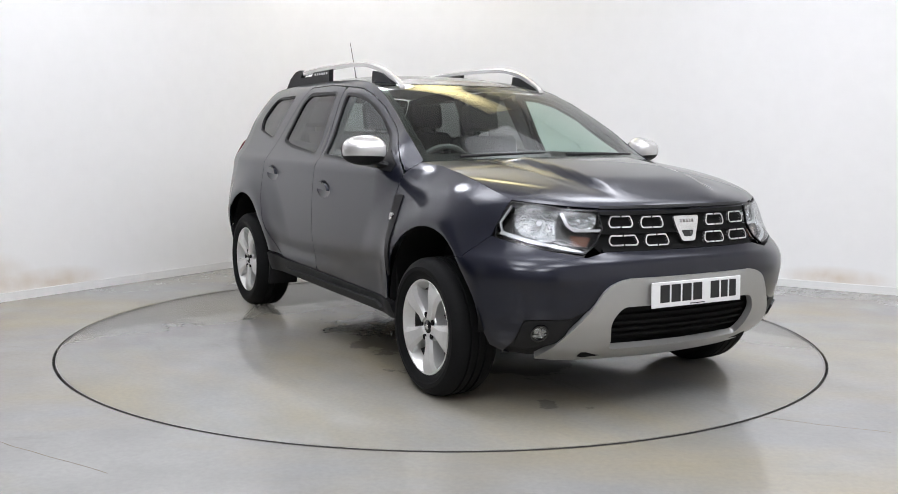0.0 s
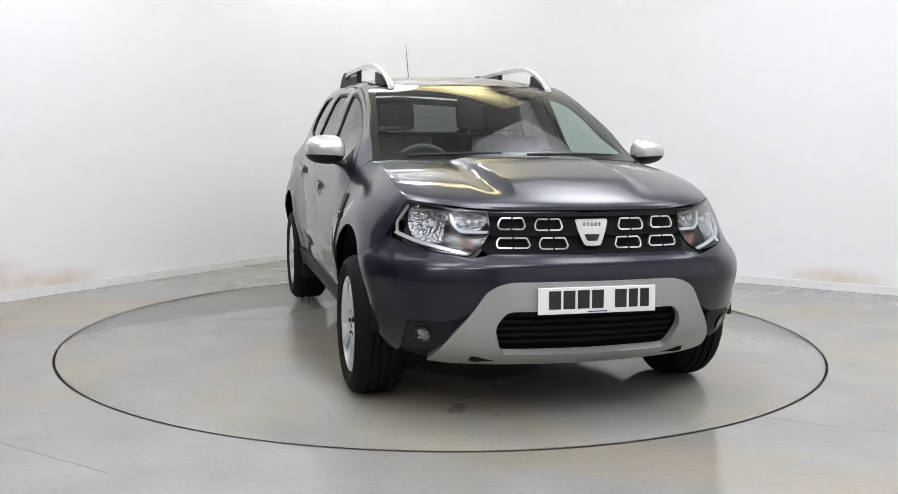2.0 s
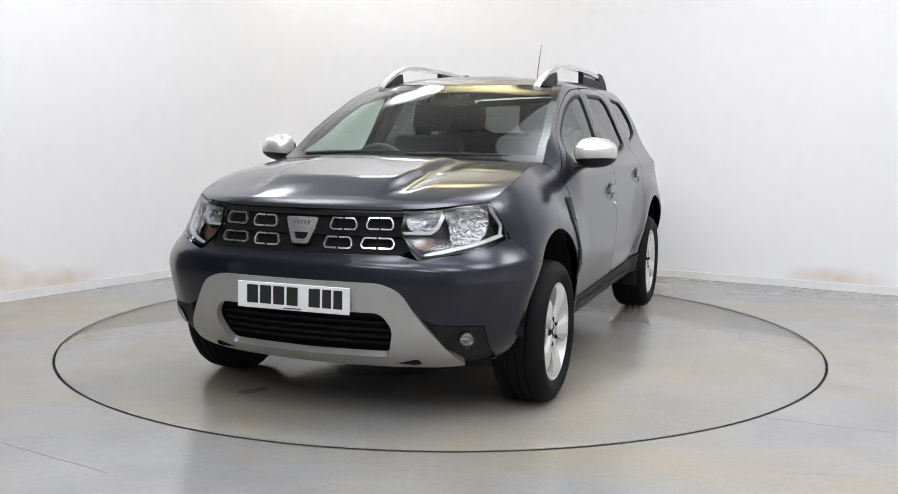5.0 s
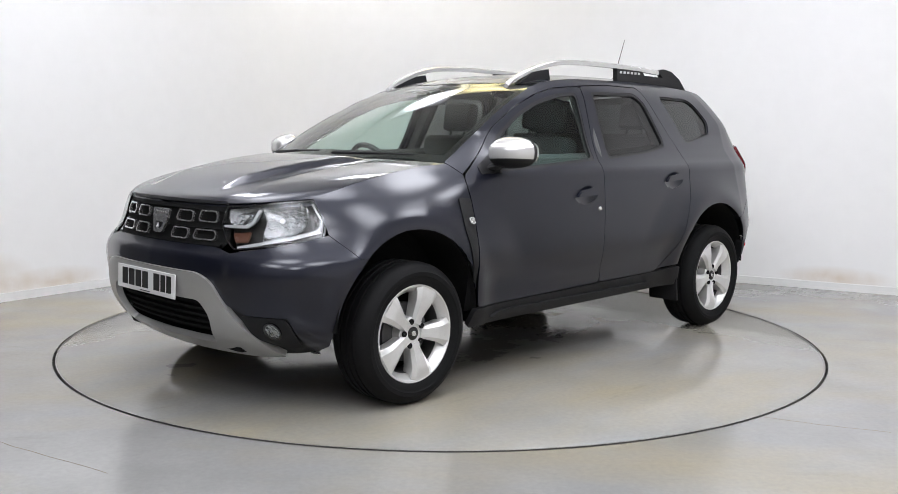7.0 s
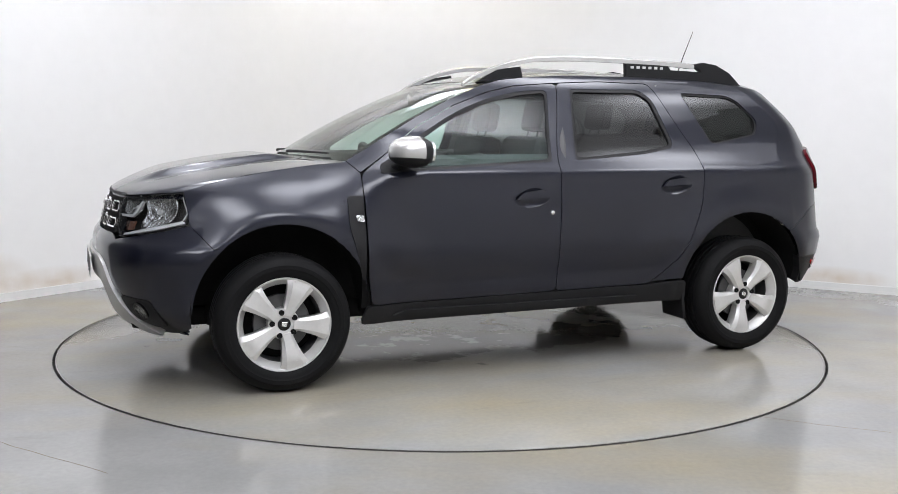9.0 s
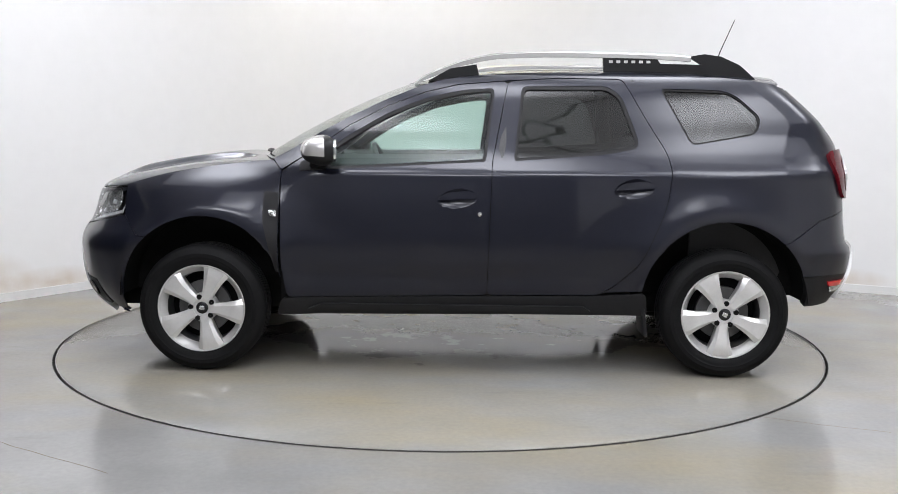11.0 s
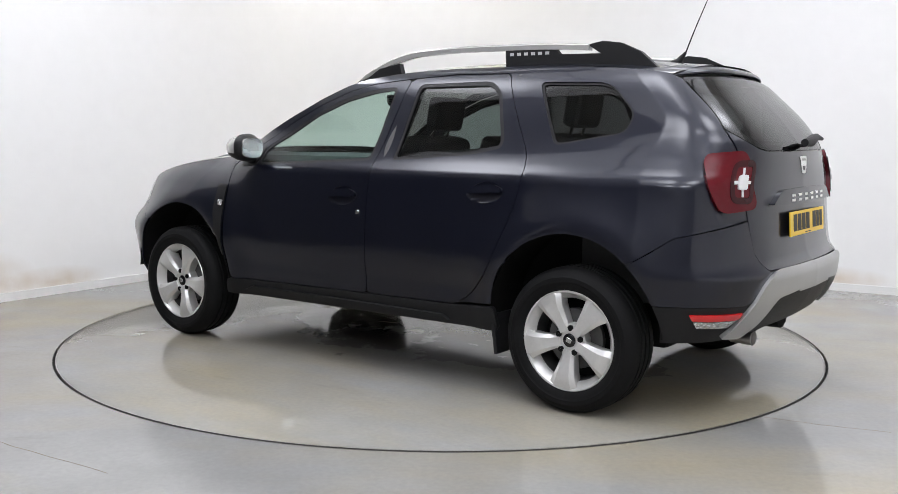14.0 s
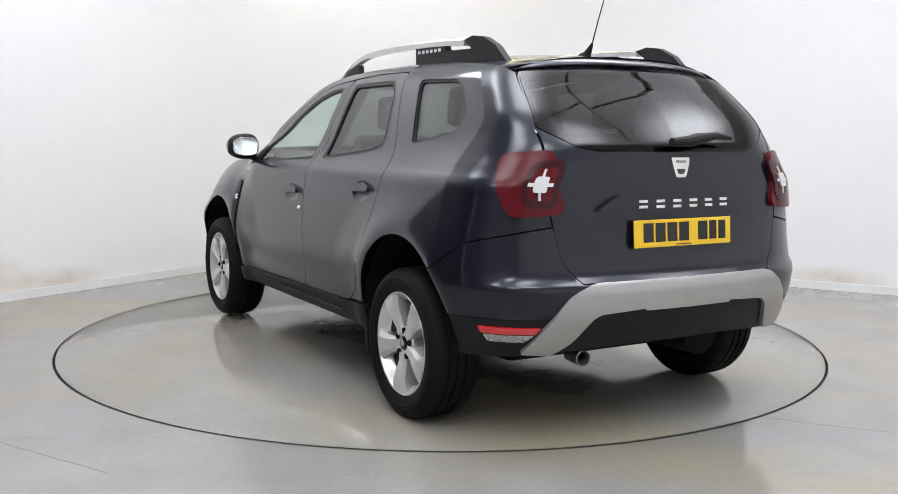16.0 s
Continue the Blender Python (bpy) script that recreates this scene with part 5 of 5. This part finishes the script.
bm = bmesh.new()
box(bm, (0.42, 1.36, 0.16), pose(0.92, 0, 0.99, 0, 6, 0), 0.05, 3)
box(bm, (0.30, 1.36, 0.42), pose(0.78, 0, 0.78), 0.06, 3)
box(bm, (0.10, 0.34, 0.20), pose(0.66, 0, 1.00, 0, -14, 0), 0.02)
dash = part("dashboard", bm, "trim", car, "dark grey dashboard")
for y in (-0.60, -0.08, 0.08, 0.60):
    bm = bmesh.new()
    lathe(bm, [(0.03, -0.006), (0.042, 0.004), (0.047, 0.0), (0.047, -0.01)], pose(0.625, y, 1.02, 0, 0, 90), 20)
    part("air_vent", bm, "lamp_silver", dash, "silver ringed air vent")
bm = bmesh.new()
lathe(bm, [(0.175 + 0.016 * math.cos(a), 0.016 * math.sin(a)) for a in np.linspace(0, 2 * math.pi, 9)[:-1]], pose(0.50, -0.36, 1.00, 0, 0, 90) @ pose(0, 0, 0, 24), 36, True)
box(bm, (0.07, 0.30, 0.05), pose(0.51, -0.36, 1.0, 0, -24, 0), 0.015)
box(bm, (0.22, 0.09, 0.09), pose(0.60, -0.36, 0.95, 0, 20, 0), 0.02)
part("steering_wheel", bm, "trim", car, "dark steering wheel with spokes")
bm = bmesh.new()
box(bm, (0.03, 0.23, 0.07), pose(0.36, 0, 1.425, 0, 12, 0), 0.018)
tube(bm, [(0.37, 0, 1.43), (0.40, 0, 1.47)], 0.010, 8)
part("cabin_mirror", bm, "black", car)


def seat(place, wide, name="front_seat"):
    bm = bmesh.new()
    box(bm, (0.50, wide, 0.18), pose(0.16, 0, 0.10, 0, -5, 0), 0.06, 3)
    st = part(name, bm, "cloth", car, "dark cloth car seat")
    st.matrix_basis = pose(*place)
    bm = bmesh.new()
    box(bm, (0.15, wide * 0.94, 0.60), pose(-0.17, 0, 0.42, 0, -12, 0), 0.06, 3)
    for e in (-1, 1):
        box(bm, (0.17, 0.09, 0.46), pose(-0.13, e * wide * 0.43, 0.38, 0, -12, 0), 0.04, 3)
    part("backrest", bm, "cloth", st)
    for y in ((0,) if wide < 0.7 else (-0.42, 0.42)):
        bm = bmesh.new()
        box(bm, (0.09, 0.25, 0.18), pose(-0.275, y, 0.835, 0, -10, 0), 0.04, 3)
        for e in (-1, 1):
            tube(bm, [(-0.235, y + 0.06 * e, 0.70), (-0.265, y + 0.06 * e, 0.80)], 0.007, 8)
        part("headrest", bm, "cloth", st)


seat((0.02, 0.36, 0.50), 0.50)
seat((0.02, -0.36, 0.50), 0.50)
seat((-0.85, 0, 0.52), 1.24, "rear_bench")
bm = bmesh.new()
box(bm, (0.62, 1.16, 0.50), pose(-1.52, 0, 0.72), 0.04)
part("boot_floor", bm, "trim", car)
for s in (1, -1):
    for x0, z0, x1, z1 in ((-0.19, 1.08, -0.24, 1.48), (-0.93, 1.13, -0.88, 1.50), (-1.58, 1.15, -1.60, 1.45)):
        a, b = side(np.array([[x0, z0], [x1, z1]]))
        bm = bmesh.new()
        tube(bm, [Vector((a[0], s * (a[1] - 0.055), a[2])), Vector((b[0], s * (b[1] - 0.055), b[2]))], 0.045, 10)
        part("pillar_trim", bm, "trim", car)
    bm = bmesh.new()
    tube(bm, [(0.80, 0.36 * s + s * 0.30, 1.07), (-0.2, 0.69 * s, 1.07), (-0.95, 0.69 * s, 1.12), (-1.6, 0.6 * s, 1.15)], [0.05, 0.06, 0.06, 0.06], 10)
    part("door_card", bm, "trim", car)

# ---- the turning of the table and of what stands on it ----
OFF = Vector((-0.129, 0.133, 0.0))
TURN = [(0.0, 29.39), (0.5, 28.18), (1.0, 25.17), (1.5, 20.73), (2.0, 14.62), (2.5, 8.88), (3.0, 2.65), (3.5, -3.10), (4.0, -9.29), (4.5, -15.07), (5.0, -21.25),
        (5.5, -27.1), (6.0, -33.0), (6.5, -38.95), (7.0, -44.9), (7.5, -50.88), (8.0, -56.87), (8.5, -62.42), (9.0, -68.25), (9.5, -74.0), (10.0, -79.8), (10.5, -85.6), (11.0, -91.4),
        (11.5, -97.18), (12.0, -102.97), (12.5, -108.72), (13.0, -114.84), (13.5, -120.56), (14.0, -126.73), (14.5, -132.34), (15.0, -138.49), (15.5, -144.26), (16.0, -150.38)]


def motions():
    rows, discs = [], []
    for t, a in TURN:
        turn = pose(0, 0, 0, 0, 0, a - 90)
        rows.append((t, turn @ Matrix.Translation(OFF)))
        discs.append((t, turn))
    walk(car, rows)
    walk(turntable, discs)


motions()
